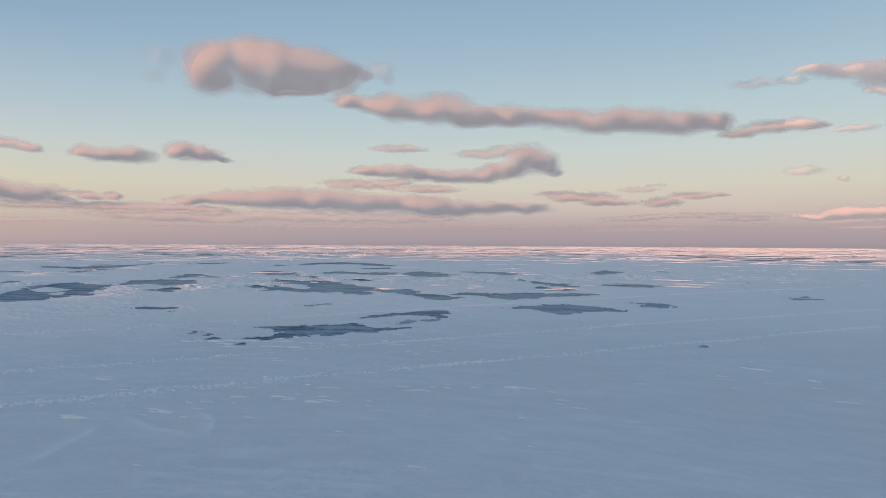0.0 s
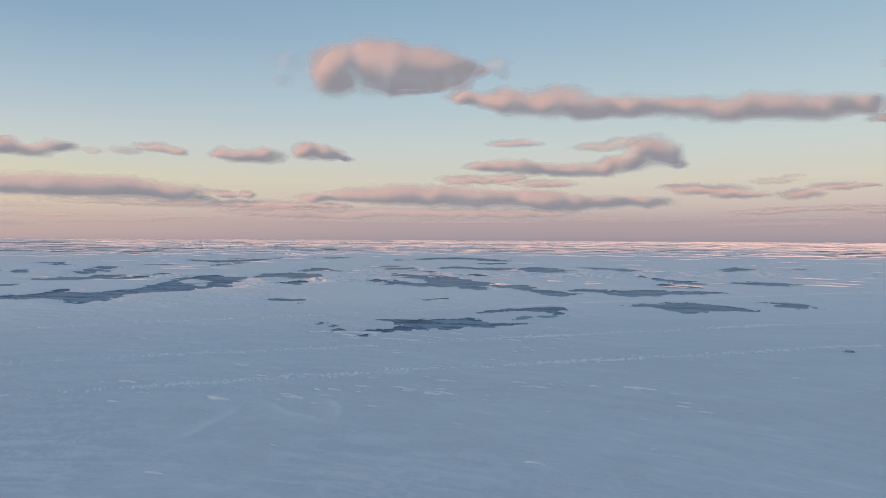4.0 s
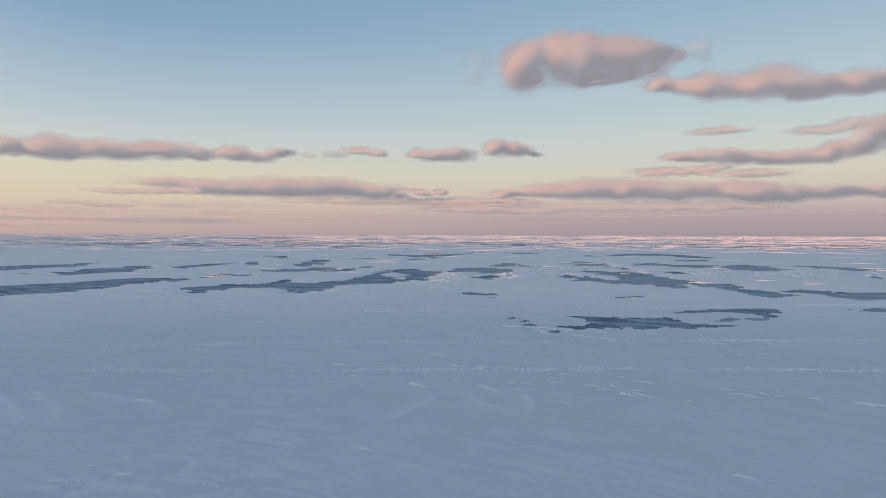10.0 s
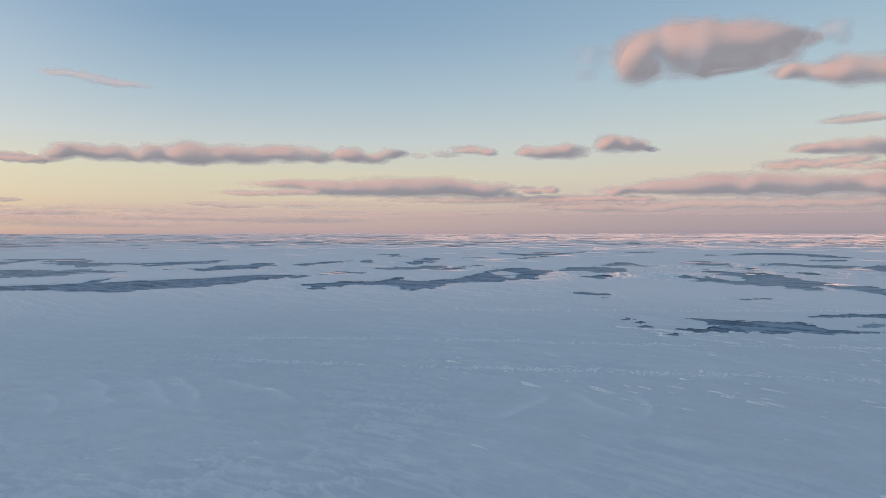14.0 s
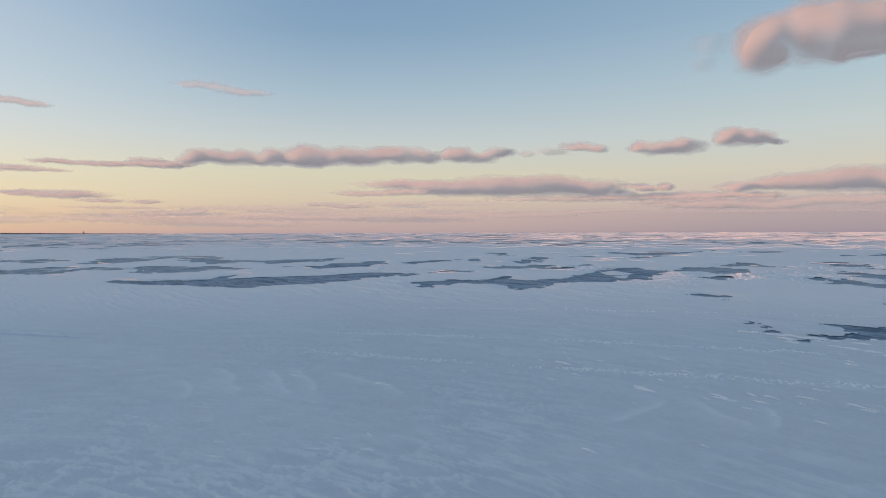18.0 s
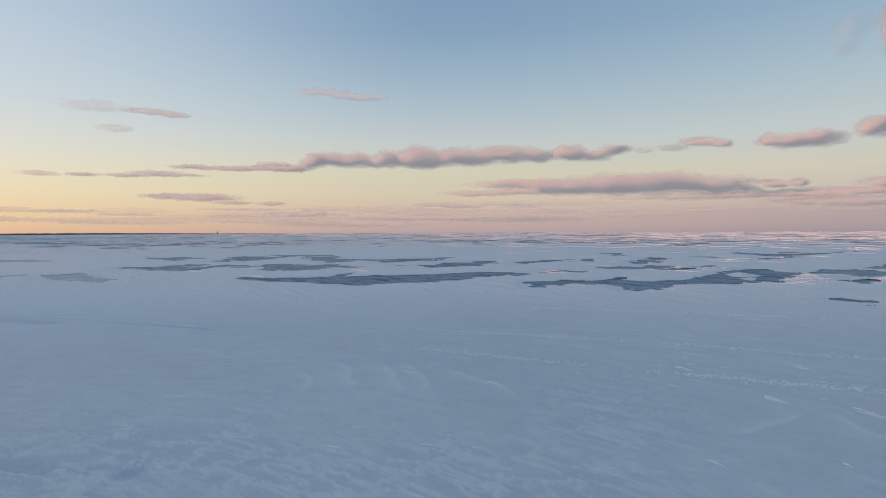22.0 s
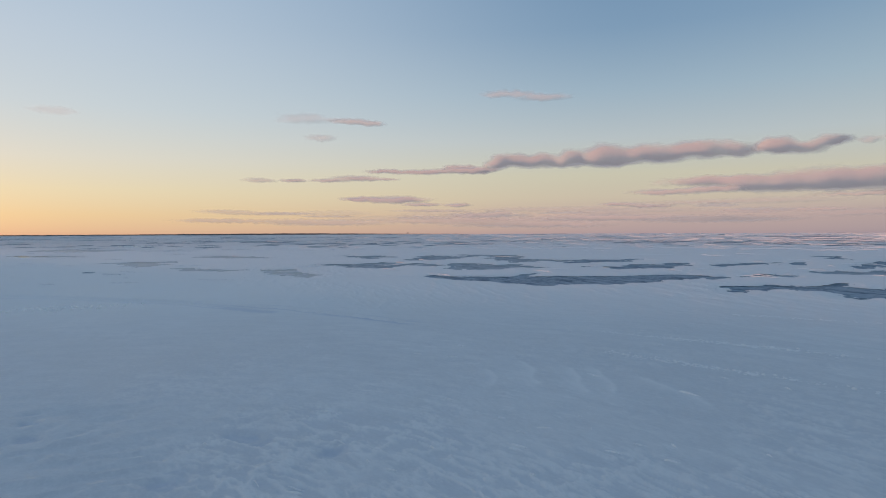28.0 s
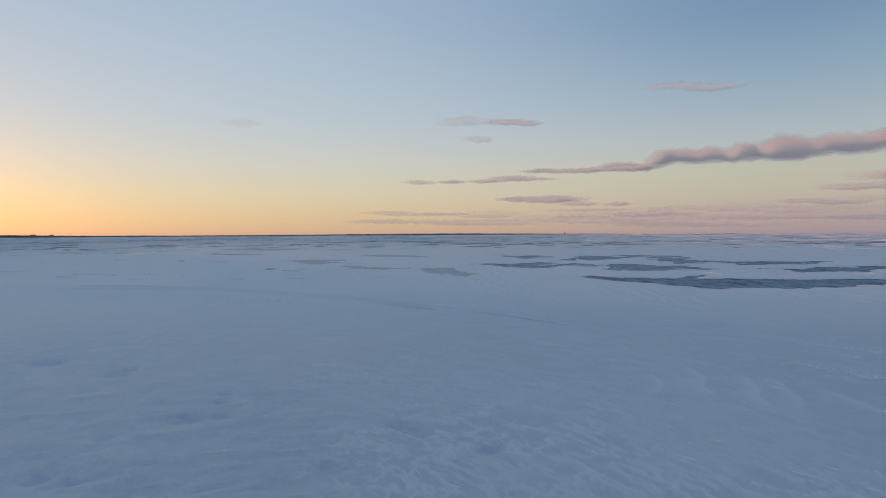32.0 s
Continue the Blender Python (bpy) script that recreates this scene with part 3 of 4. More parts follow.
def cut_open(verts, faces, depth):
    """Cuts a sheet along the line where depth is zero, and keeps the side below zero. Also gives, for
    each new corner, the two old ones that it lies between and how far along."""
    tri = np.concatenate([faces[:, [0, 1, 2]], faces[:, [0, 2, 3]]])
    low = depth[tri] < 0
    count = low.sum(1)
    whole = tri[count == 3]
    out, n0 = [whole], len(verts)
    keys, spots = [], []
    for kept in (1, 2):
        t, m = tri[count == kept], low[count == kept]
        # turn each triangle so that its odd corner comes first
        odd = np.argmax(m if kept == 1 else ~m, 1)
        t = np.take_along_axis(t, (odd[:, None] + np.arange(3)) % 3, 1)
        keys += [np.sort(t[:, [0, 1]], 1), np.sort(t[:, [0, 2]], 1)]
        spots.append(t)
    pairs, inv = np.unique(np.concatenate(keys), axis=0, return_inverse=True)
    inv = inv.reshape(-1)
    s = depth[pairs[:, 0]] / (depth[pairs[:, 0]] - depth[pairs[:, 1]])
    edge = verts[pairs[:, 0]] + s[:, None] * (verts[pairs[:, 1]] - verts[pairs[:, 0]])
    sizes = np.cumsum([0] + [len(k) for k in keys])
    e = [n0 + inv[sizes[i]:sizes[i + 1]] for i in range(4)]
    one_in, two_in = spots
    out.append(np.stack([one_in[:, 0], e[0], e[1]], 1))
    out.append(np.stack([e[2], two_in[:, 1], two_in[:, 2]], 1))
    out.append(np.stack([e[2], two_in[:, 2], e[3]], 1))
    tri = np.concatenate(out)
    used, tri = np.unique(tri, return_inverse=True)
    return np.concatenate([verts, edge])[used], tri.reshape(-1, 3), pairs, s, used


# curved lips of small drifts, painted as lit edges, sharp on one side
SCALLOPS = [[(62.4, 57), (61.8, 54), (61.9, 51.5), (61.2, 49)], [(60.2, 57), (59.8, 54.5), (59.0, 52), (58.9, 49.5)],
            [(56.2, 54), (54.4, 51.5), (52.8, 50), (51.4, 47.5)], [(66.4, 58.5), (65.6, 56), (65.9, 53), (65.2, 51)],
            [(69.5, 55), (69.0, 52.5), (69.4, 50)], [(25.5, 47), (24.2, 44.5), (22.0, 43)], [(20.2, 47), (19.6, 45), (19.8, 43)],
            [(28.5, 46), (30.5, 43), (32.5, 41)]]


def ice_field():
    """The snow cover of the lake, one sheet to the horizon, open where the ice is bare."""
    fine = np.arange(-42, 128.01, 0.08)
    az = np.radians(np.concatenate([fine, np.arange(130, 317.9, 2.0)]))
    dep = np.concatenate([[89.96], np.arange(86, 24, -3.0), np.arange(24, 9, -0.11), np.arange(9, 3, -0.052),
                          np.arange(3, 0.9, -0.032), np.arange(0.9, 0.14, -0.02)])
    rr = np.append(EYE / np.tan(np.radians(dep)), 4960.0)
    u, r = np.meshgrid(az, rr)
    x, y = -np.sin(u) * r, np.cos(u) * r
    d = bare(x, y, u, np.log(r), r)
    z = snow_height(x, y, r)
    z = np.maximum(z * (0.3 + 0.7 * smooth(-d, 0.0, 5.0)), np.where(d > -3, 0.012, -1))
    verts = np.stack([x, y, z], -1).reshape(-1, 3)
    cut, tri, pairs, share, used = cut_open(verts, quads(len(rr), len(az), True), d.ravel())
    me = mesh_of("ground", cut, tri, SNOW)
    # mask of the painted shade
    shade_map = np.zeros(x.shape)
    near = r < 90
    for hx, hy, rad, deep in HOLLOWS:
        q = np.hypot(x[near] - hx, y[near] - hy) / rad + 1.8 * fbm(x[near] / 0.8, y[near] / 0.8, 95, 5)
        shade_map[near] = np.maximum(shade_map[near], 0.6 - 0.6 * smooth(q, 0.4, 1.2))
    # the shaded side of the drift banks, drawn as dark lines
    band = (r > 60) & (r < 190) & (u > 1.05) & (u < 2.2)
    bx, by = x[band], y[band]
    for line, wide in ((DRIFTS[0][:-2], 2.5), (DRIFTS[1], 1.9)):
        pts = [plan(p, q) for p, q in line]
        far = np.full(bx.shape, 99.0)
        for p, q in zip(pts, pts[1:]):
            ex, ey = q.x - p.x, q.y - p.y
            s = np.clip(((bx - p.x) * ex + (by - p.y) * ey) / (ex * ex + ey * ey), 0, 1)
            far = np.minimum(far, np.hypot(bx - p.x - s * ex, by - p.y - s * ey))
        shade_map[band] = np.maximum(shade_map[band], 1 - smooth(far + 1.5 * fbm(bx / 9, by / 9, 97, 3), 0.2, wide))
    # painted light on the carved crests and the curved lips
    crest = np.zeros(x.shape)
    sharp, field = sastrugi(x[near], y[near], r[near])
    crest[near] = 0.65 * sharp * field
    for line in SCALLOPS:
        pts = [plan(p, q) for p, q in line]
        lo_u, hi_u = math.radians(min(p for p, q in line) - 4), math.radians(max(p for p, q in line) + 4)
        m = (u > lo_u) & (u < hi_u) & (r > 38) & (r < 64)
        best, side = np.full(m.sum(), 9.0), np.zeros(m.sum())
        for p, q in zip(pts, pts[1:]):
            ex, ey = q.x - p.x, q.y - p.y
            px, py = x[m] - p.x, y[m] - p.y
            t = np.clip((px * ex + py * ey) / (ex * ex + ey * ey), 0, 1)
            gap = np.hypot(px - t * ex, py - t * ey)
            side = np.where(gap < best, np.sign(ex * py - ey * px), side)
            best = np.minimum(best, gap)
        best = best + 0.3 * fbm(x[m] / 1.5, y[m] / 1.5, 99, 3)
        lit_edge = np.where(side > 0, np.exp(-(np.maximum(best, 0) / 0.22) ** 2), np.exp(-np.maximum(best, 0) / 0.8))
        crest[m] = np.maximum(crest[m], 0.6 * lit_edge)
    # troughs between the carved crests, darkened as if in shade
    shade_map[near] = np.maximum(shade_map[near], 0.2 * field * (1 - smooth(sharp, 0.0, 0.25)))
    for name, values in (("shade_tint", shade_map.ravel()), ("crest", crest.ravel())):
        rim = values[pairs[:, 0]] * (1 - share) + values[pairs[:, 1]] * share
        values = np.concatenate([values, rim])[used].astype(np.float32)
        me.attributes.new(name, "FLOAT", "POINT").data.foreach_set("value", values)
    tagged(new("ground", me), "blue-white wind-packed snow over a frozen lake", "snow", kind="structure")


def lake_ice():
    """The dark ice under the snow."""
    az = np.radians(np.arange(0, 360, 2.0))
    rr = np.array([0.01, 30, 100, 300, 1000, 2500, 4955])
    u, r = np.meshgrid(az, rr)
    verts = np.stack([-np.sin(u) * r, np.cos(u) * r, np.full(u.shape, -0.06)], -1).reshape(-1, 3)
    me = mesh_of("lake_ice", verts, quads(len(rr), len(az), True), ICE, False)
    tagged(new("lake_ice", me), "dark blue-grey lake ice under the snow", "ice", kind="structure")


def ponds():
    """Each sheet of bare ice, let into the snow."""
    for k, (name, outline) in enumerate(PONDS.items()):
        grey = name.split("_")[0]
        material = {"grey": GREY_ICE, "glazed": GLAZED, "glint": GLINT}.get(grey, ICE)
        b = np.radians([p[0] for p in outline])
        g = np.log([p[1] for p in outline])
        nu = max(8, int((b.max() - b.min() + 0.06) / 0.006))
        nv = max(6, int((g.max() - g.min() + 0.08) / 0.012))
        u, v = np.meshgrid(np.linspace(b.min() - 0.03, b.max() + 0.03, nu), np.linspace(g.min() - 0.04, g.max() + 0.04, nv))
        r = np.exp(v)
        x, y = -np.sin(u) * r, np.cos(u) * r
        z = 0.004 * (k % 9) - 0.04 + 0.008 * fbm(x / 6, y / 6, 40 + k, 3)
        keep = (inside(outline, u, v) * r > -5)
        f = quads(nv, nu)
        f = f[keep.ravel()[f].any(1)]
        used, inv = np.unique(f, return_inverse=True)
        me = mesh_of("bare_ice", np.stack([x, y, z], -1).reshape(-1, 3)[used], inv.reshape(f.shape), material)
        words = {"glint": "small sheet of glare ice shining in the snow", "grey": "grey frosted sheet of bare lake ice in the snow", "glazed": "glazed pale ice sheet shining in low light"}
        tagged(new("bare_ice", me), words.get(grey, "dark blue-grey bare ice with ragged snow edges"), "ice patch", "patches of bare ice")


# ---- clouds: lobes as bearing, height, half-width, half-height in degrees ----
CLOUD_RANGE, CLOUD_FACE = 4650.0, 30.0


def cloud(label, lobes, seed, fray=0.5, cover=1.0, step=0.085):
    """A soft body of vapour with rounded lobes and a flatter base. The light falls on the roundness of its lobes."""
    L = np.array(lobes, float)
    a0, a1 = (L[:, 0] - L[:, 2] * 1.9).min(), (L[:, 0] + L[:, 2] * 1.9).max()
    e0, e1 = max(0.25, (L[:, 1] - L[:, 3] * 2.0).min()), (L[:, 1] + L[:, 3] * 2.2).max()
    na, ne = max(14, int((a1 - a0) / step)), max(12, int((e1 - e0) / step * 1.4))
    a, e = np.meshgrid(np.linspace(a0, a1, na), np.linspace(e0, e1, ne))
    hh = L[:, 3].mean()
    wa = a + hh * 1.2 * fbm(a / hh / 2.6, e / hh / 1.6, seed + 5, 2)
    we = e + hh * 0.7 * fbm(a / hh / 2.4, e / hh / 1.5, seed + 9, 2)
    body = np.zeros(a.shape)
    for la, le, lw, lh in L:
        p, v = (wa - la) / lw, (we - le) / np.where(we > le, lh * 1.05, lh * 0.9)
        s = np.clip(1 - (p * p + v * v) / 2.35, 0, None) ** 1.4
        body = np.log(np.exp(4 * body) + np.exp(4 * s) - 1) / 4
    # its roundness, smoothed as light is within vapour: how high a place lies in the body, and which flank of a lobe
    da = a[0, 1] - a[0, 0]
    mass = body.sum(0) + 0.02 * body.sum(0).max()
    middle = (body * e).sum(0) / mass + 0.02 * body.sum(0).max() / mass * np.median(L[:, 1])
    tall = np.sqrt((body * (e - middle) ** 2).sum(0) / mass) + 0.2 * hh
    k = max(2, int(1.15 * hh / da))
    soft = np.hanning(2 * k + 3)[1:-1] / np.hanning(2 * k + 3).sum()
    mass, middle, tall = (np.convolve(np.pad(v, k, mode="edge"), soft, "valid") for v in (mass, middle, tall))
    up = np.clip((we - middle) / (1.9 * tall), -1.4, 1.4)
    left = np.broadcast_to(np.clip(-1.5 * hh * np.gradient(np.log(mass), da), -1.3, 1.3), a.shape)
    edge = body + fray * 0.6 * fbm(a / hh / 1.5, e / hh / 0.7, seed + 3, 3) * (1 - 0.8 * smooth(body, 0.3, 0.8))
    edge = np.where(body > 0.004, edge, 0) - 0.06
    thick = math.radians(hh) * 3000
    # every bank lies in one plane, turned to CLOUD_FACE so the sun grazes it
    skew = np.radians(np.clip(a - CLOUD_FACE, -58.0, 66.0))
    plane = min(2600.0, CLOUD_RANGE * np.cos(np.abs(skew).max())) - 14.0 * (seed % 7)
    front = plane / np.cos(skew) - 0.1 * thick * body
    back = front + 6 + 0.6 * thick * body
    ar, er = np.radians(a), np.radians(e)
    ray = np.stack([-np.sin(ar) * np.cos(er), np.cos(ar) * np.cos(er), np.sin(er)], -1)
    verts = np.concatenate([(ray * front[..., None]).reshape(-1, 3), (ray * back[..., None]).reshape(-1, 3)])
    # set normals: out from each lobe, down at the base, tops leaned sunward
    side = 1.1 * left + 0.95 * up + (0.6 if hh < 0.45 else 0.0)
    rise = 0.9 * up - 0.3 * np.log(1 + np.exp(-4 * up)) + 0.1
    west, north = np.stack([-np.cos(ar), -np.sin(ar), 0 * ar], -1), np.array((0, 0, 1.0))
    facing = west * (side + np.sin(skew))[..., None] + north * rise[..., None] - ray * np.cos(skew)[..., None]
    facing = (facing / np.linalg.norm(facing, axis=-1, keepdims=True)).reshape(-1, 3)
    f = quads(ne, na)
    f = f[(edge.ravel()[f] > 0.003).any(1)]
    if hh > 0.3:
        f = np.concatenate([f, f[:, ::-1] + na * ne])
    used, inv = np.unique(f, return_inverse=True)
    me = mesh_of("cloud", verts[used], inv.reshape(f.shape), VAPOUR)
    dens = (0.95 * cover * smooth(edge, 0.0, 0.85)).ravel()
    dens = np.concatenate([dens, dens * 0.1])[used]
    me.attributes.new("vapour", "FLOAT", "POINT").data.foreach_set("value", dens.astype(np.float32))
    facing = np.concatenate([facing, facing])[used]
    me.attributes.new("facing", "FLOAT_VECTOR", "POINT").data.foreach_set("vector", facing.astype(np.float32).ravel())
    return tagged(new("cloud", me), label, "cloud", "dusk clouds")


ice_field()
lake_ice()
ponds()

cloud("large puffy pink cloud with a grey-mauve shaded base", [(20.40, 14.40, 1.85, 1.76), (18.71, 15.44, 2.48, 1.15), (16.52, 16.08, 1.94, 1.15), (14.46, 16.06, 1.70, 1.08), (19.15, 13.76, 0.99, 0.80), (15.02, 14.40, 3.28, 1.64), (11.93, 15.28, 2.89, 1.42), (9.45, 14.91, 2.05, 1.11), (10.23, 13.76, 2.43, 0.61), (13.12, 13.28, 2.48, 0.51), (7.29, 14.53, 1.09, 0.56)], 101)
cloud("torn grey scrap trailing from the large cloud", [(5.70, 15.14, 1.29, 0.65), (4.80, 14.42, 0.60, 0.47)], 104, cover=0.3, fray=0.9)
cloud("faint pink wisp beside the large cloud", [(23.72, 15.05, 1.43, 0.68), (24.35, 13.69, 1.00, 0.60)], 105, cover=0.16, fray=0.9)
cloud("long pink-topped cloud bank stretching level", [(8.36, 12.57, 1.77, 0.62), (4.54, 12.15, 2.75, 1.00), (0.52, 12.02, 2.81, 1.25), (-3.00, 11.40, 2.61, 0.92), (-6.50, 11.31, 2.78, 0.91), (-10.43, 11.13, 2.82, 0.90), (-14.27, 10.71, 2.74, 0.94), (-17.76, 10.46, 2.55, 0.97), (-20.67, 10.16, 2.38, 0.91), (-23.14, 10.14, 1.11, 0.63)], 111)
cloud("thin mauve cloud streak with a pink top", [(-27.38, 9.52, 2.54, 0.56), (-24.54, 9.10, 1.42, 0.36), (-29.89, 9.40, 1.13, 0.30)], 121, cover=0.9)
cloud("faint torn mauve cloud streak", [(-32.65, 8.94, 1.43, 0.29)], 124, cover=0.5)
cloud("faint torn pink cloud", [(-25.74, 12.95, 1.88, 0.39), (-28.33, 12.89, 1.17, 0.34)], 126, cover=0.4, fray=0.8)
cloud("soft pink cloud, thin at its end", [(-30.23, 13.49, 1.50, 0.41), (-32.43, 13.12, 2.01, 0.56), (-34.70, 12.65, 2.04, 0.87), (-36.21, 12.09, 1.64, 0.78)], 131, cover=0.85)
cloud("small grey cloud scrap", [(-33.79, 11.62, 0.69, 0.24), (-34.89, 11.37, 0.81, 0.28)], 136, cover=0.7)
cloud("small flat mauve cloud with a pink end", [(29.15, 7.30, 1.00, 0.43), (27.59, 7.11, 1.50, 0.57), (25.74, 7.15, 1.71, 0.62)], 141)
cloud("small rounded pink cloud with a trailing end", [(22.13, 7.78, 1.17, 0.73), (20.56, 7.60, 1.50, 0.55), (19.04, 7.26, 0.76, 0.23)], 151)
cloud("small thin pink cloud", [(4.02, 8.58, 2.30, 0.34)], 171, cover=0.75)
cloud("pink cloud with a raised round head", [(7.00, 6.61, 1.29, 0.44), (4.51, 6.60, 2.60, 0.54), (1.14, 6.34, 2.82, 0.55), (-2.38, 6.26, 2.81, 0.60), (-5.18, 6.70, 2.30, 0.69), (-7.41, 7.91, 1.88, 1.12), (-8.94, 7.20, 1.37, 0.88), (-9.98, 6.50, 0.68, 0.39)], 181)
cloud("thin pink cloud streak", [(-3.27, 8.18, 2.11, 0.39), (-5.42, 8.47, 1.40, 0.39)], 186, cover=0.7)
cloud("thin mauve cloud streak", [(7.64, 5.46, 2.77, 0.40), (4.25, 5.66, 1.50, 0.30)], 191, cover=0.9)
cloud("thin mauve cloud streak", [(1.34, 5.09, 2.71, 0.35), (4.75, 5.21, 1.00, 0.20)], 194, cover=0.85)
cloud("broad low mauve cloud bank", [(21.12, 3.80, 1.93, 0.37), (17.76, 4.09, 2.74, 0.57), (14.04, 4.05, 3.31, 0.87), (10.19, 3.93, 3.61, 0.94), (6.24, 3.69, 3.38, 0.75), (2.14, 4.04, 2.81, 0.45), (0.22, 3.35, 3.82, 0.70), (-3.30, 3.36, 2.91, 0.50), (-6.80, 3.37, 2.38, 0.40)], 201)
cloud("lower mauve cloud layer under the bank", [(30.65, 3.15, 2.98, 0.22), (27.58, 3.22, 1.98, 0.22), (25.77, 3.10, 2.45, 0.41), (22.63, 3.15, 2.57, 0.32), (20.01, 3.04, 1.60, 0.24)], 204, cover=0.85)
cloud("lower mauve cloud layer under the bank", [(23.06, 2.40, 4.68, 0.37), (16.84, 2.73, 2.31, 0.24), (19.56, 2.29, 3.57, 0.38), (11.15, 2.53, 5.80, 0.39), (4.24, 2.47, 5.00, 0.40)], 206, cover=0.6)
cloud("low mauve cloud with thin ends", [(-12.17, 4.32, 2.69, 0.39), (-14.56, 3.86, 2.07, 0.29), (-10.14, 4.64, 1.76, 0.25)], 211, cover=0.95)
cloud("small torn mauve cloud", [(-18.90, 3.80, 1.53, 0.38), (-21.12, 4.32, 1.75, 0.28), (-23.32, 4.31, 0.68, 0.14)], 216, cover=0.9, fray=0.8)
cloud("faint pink cloud scrap", [(-16.88, 4.88, 1.57, 0.24), (-18.25, 5.23, 0.82, 0.14)], 218, cover=0.5, fray=0.8)
cloud("small faint pink cloud puffs", [(-29.35, 6.00, 1.30, 0.35), (-31.97, 5.27, 0.43, 0.21)], 221, cover=0.45, fray=0.8)
cloud("low grey-pink cloud bank", [(-30.33, 2.41, 1.65, 0.26), (-32.88, 2.70, 2.34, 0.51), (-35.30, 2.52, 2.01, 0.53)], 226, cover=0.9)
cloud("low grey-pink cloud streaks", [(-15.98, 2.44, 2.33, 0.19), (-18.27, 2.62, 2.27, 0.19), (-21.83, 2.67, 2.43, 0.23), (-25.21, 2.31, 2.06, 0.18)], 231, cover=0.7)
cloud("long low mauve cloud bank", [(47.82, 4.38, 5.31, 0.39), (45.87, 4.01, 2.94, 0.64), (41.42, 4.15, 3.79, 0.85), (37.15, 4.16, 3.81, 0.85), (33.14, 3.90, 2.60, 0.70), (30.64, 3.54, 0.89, 0.25)], 241)
cloud("thin mauve cloud beside the bank", [(53.04, 3.57, 2.78, 0.24), (49.74, 3.72, 2.19, 0.29)], 244, cover=0.9)
cloud("small broken mauve cloud", [(29.65, 4.13, 1.29, 0.20), (28.66, 3.82, 0.89, 0.25), (27.19, 3.95, 0.68, 0.30)], 251, fray=0.8)
cloud("lower mauve cloud layer", [(37.91, 3.06, 4.01, 0.20), (33.39, 3.06, 3.50, 0.25), (27.92, 3.12, 3.43, 0.30), (23.09, 3.12, 2.66, 0.19)], 253, cover=0.7)
cloud("lower mauve cloud layer", [(26.94, 2.52, 2.44, 0.30), (23.08, 2.39, 2.85, 0.34), (20.27, 2.69, 1.85, 0.29)], 254, cover=0.6)
cloud("chain of rounded pink clouds with grey bases", [(70.57, 5.83, 1.45, 0.33), (69.02, 5.72, 1.36, 0.29), (67.45, 6.28, 1.11, 0.55), (65.82, 6.48, 1.50, 0.60), (63.80, 6.46, 1.83, 0.57), (61.02, 6.72, 1.25, 0.56), (61.78, 6.17, 2.31, 0.40), (58.30, 6.90, 1.70, 0.74), (57.74, 6.21, 2.89, 0.42), (55.29, 6.84, 2.00, 0.62), (53.70, 6.51, 2.29, 0.57), (51.52, 7.14, 1.70, 0.52), (49.72, 6.87, 2.38, 0.62), (47.71, 6.77, 1.74, 0.48)], 261, step=0.07)
cloud("rounded pink cloud at the end of the chain", [(44.98, 6.97, 1.47, 0.59), (43.15, 6.70, 1.68, 0.44), (41.31, 7.12, 1.30, 0.44)], 264)
cloud("faint pink cloud puff", [(38.81, 6.99, 0.70, 0.25), (36.65, 7.14, 1.30, 0.30)], 266, cover=0.5)
cloud("small soft pink cloud", [(34.49, 7.52, 1.35, 0.39), (32.79, 7.27, 0.90, 0.29)], 268, cover=0.85)
cloud("thin pink tail of the cloud chain", [(77.19, 5.57, 1.85, 0.19), (73.89, 5.54, 2.20, 0.19), (70.26, 5.69, 2.45, 0.29)], 271)
cloud("small thin pink cloud", [(79.94, 4.93, 1.98, 0.24), (82.38, 4.73, 1.57, 0.14), (77.43, 4.89, 1.20, 0.10)], 281, cover=0.9)
cloud("little thin pink cloud", [(85.36, 4.69, 1.09, 0.14)], 286, cover=0.85)
cloud("little thin pink cloud", [(88.22, 4.68, 1.27, 0.18)], 291, cover=0.6)
cloud("thin grey-mauve cloud streak", [(76.52, 3.08, 2.80, 0.29), (79.51, 3.14, 1.63, 0.19)], 301)
cloud("thin grey-mauve cloud streak", [(74.16, 2.67, 1.62, 0.15), (71.02, 2.63, 1.07, 0.15)], 303, cover=0.9)
cloud("faint mauve cloud streak", [(73.21, 2.13, 3.36, 0.10), (82.42, 1.61, 2.18, 0.09)], 304, cover=0.6)
cloud("small faint pink cloud high up", [(80.32, 9.84, 1.79, 0.23), (78.65, 9.70, 1.09, 0.23)], 311, cover=0.7)
cloud("faint torn wisp of pink cloud", [(84.02, 9.93, 2.38, 0.40)], 316, cover=0.3, fray=0.9)
cloud("faint torn wisp of pink cloud", [(83.10, 8.37, 1.12, 0.27)], 321, cover=0.4, fray=0.8)
cloud("thin soft pink cloud high up", [(66.51, 12.21, 2.18, 0.28), (63.37, 11.85, 2.10, 0.29)], 326, cover=0.5, fray=0.8)
cloud("faint torn wisp of pink cloud", [(103.32, 9.45, 1.46, 0.28)], 331, cover=0.22, fray=0.8)
cloud("low grey-mauve cloud streak", [(86.24, 1.90, 2.31, 0.09), (90.99, 1.23, 3.41, 0.17), (82.86, 1.14, 5.20, 0.28)], 341, cover=0.55)
cloud("low mauve cloud layer", [(68.32, 1.74, 3.46, 0.15), (72.25, 1.25, 5.80, 0.30), (64.34, 0.93, 6.00, 0.35)], 344, cover=0.55)
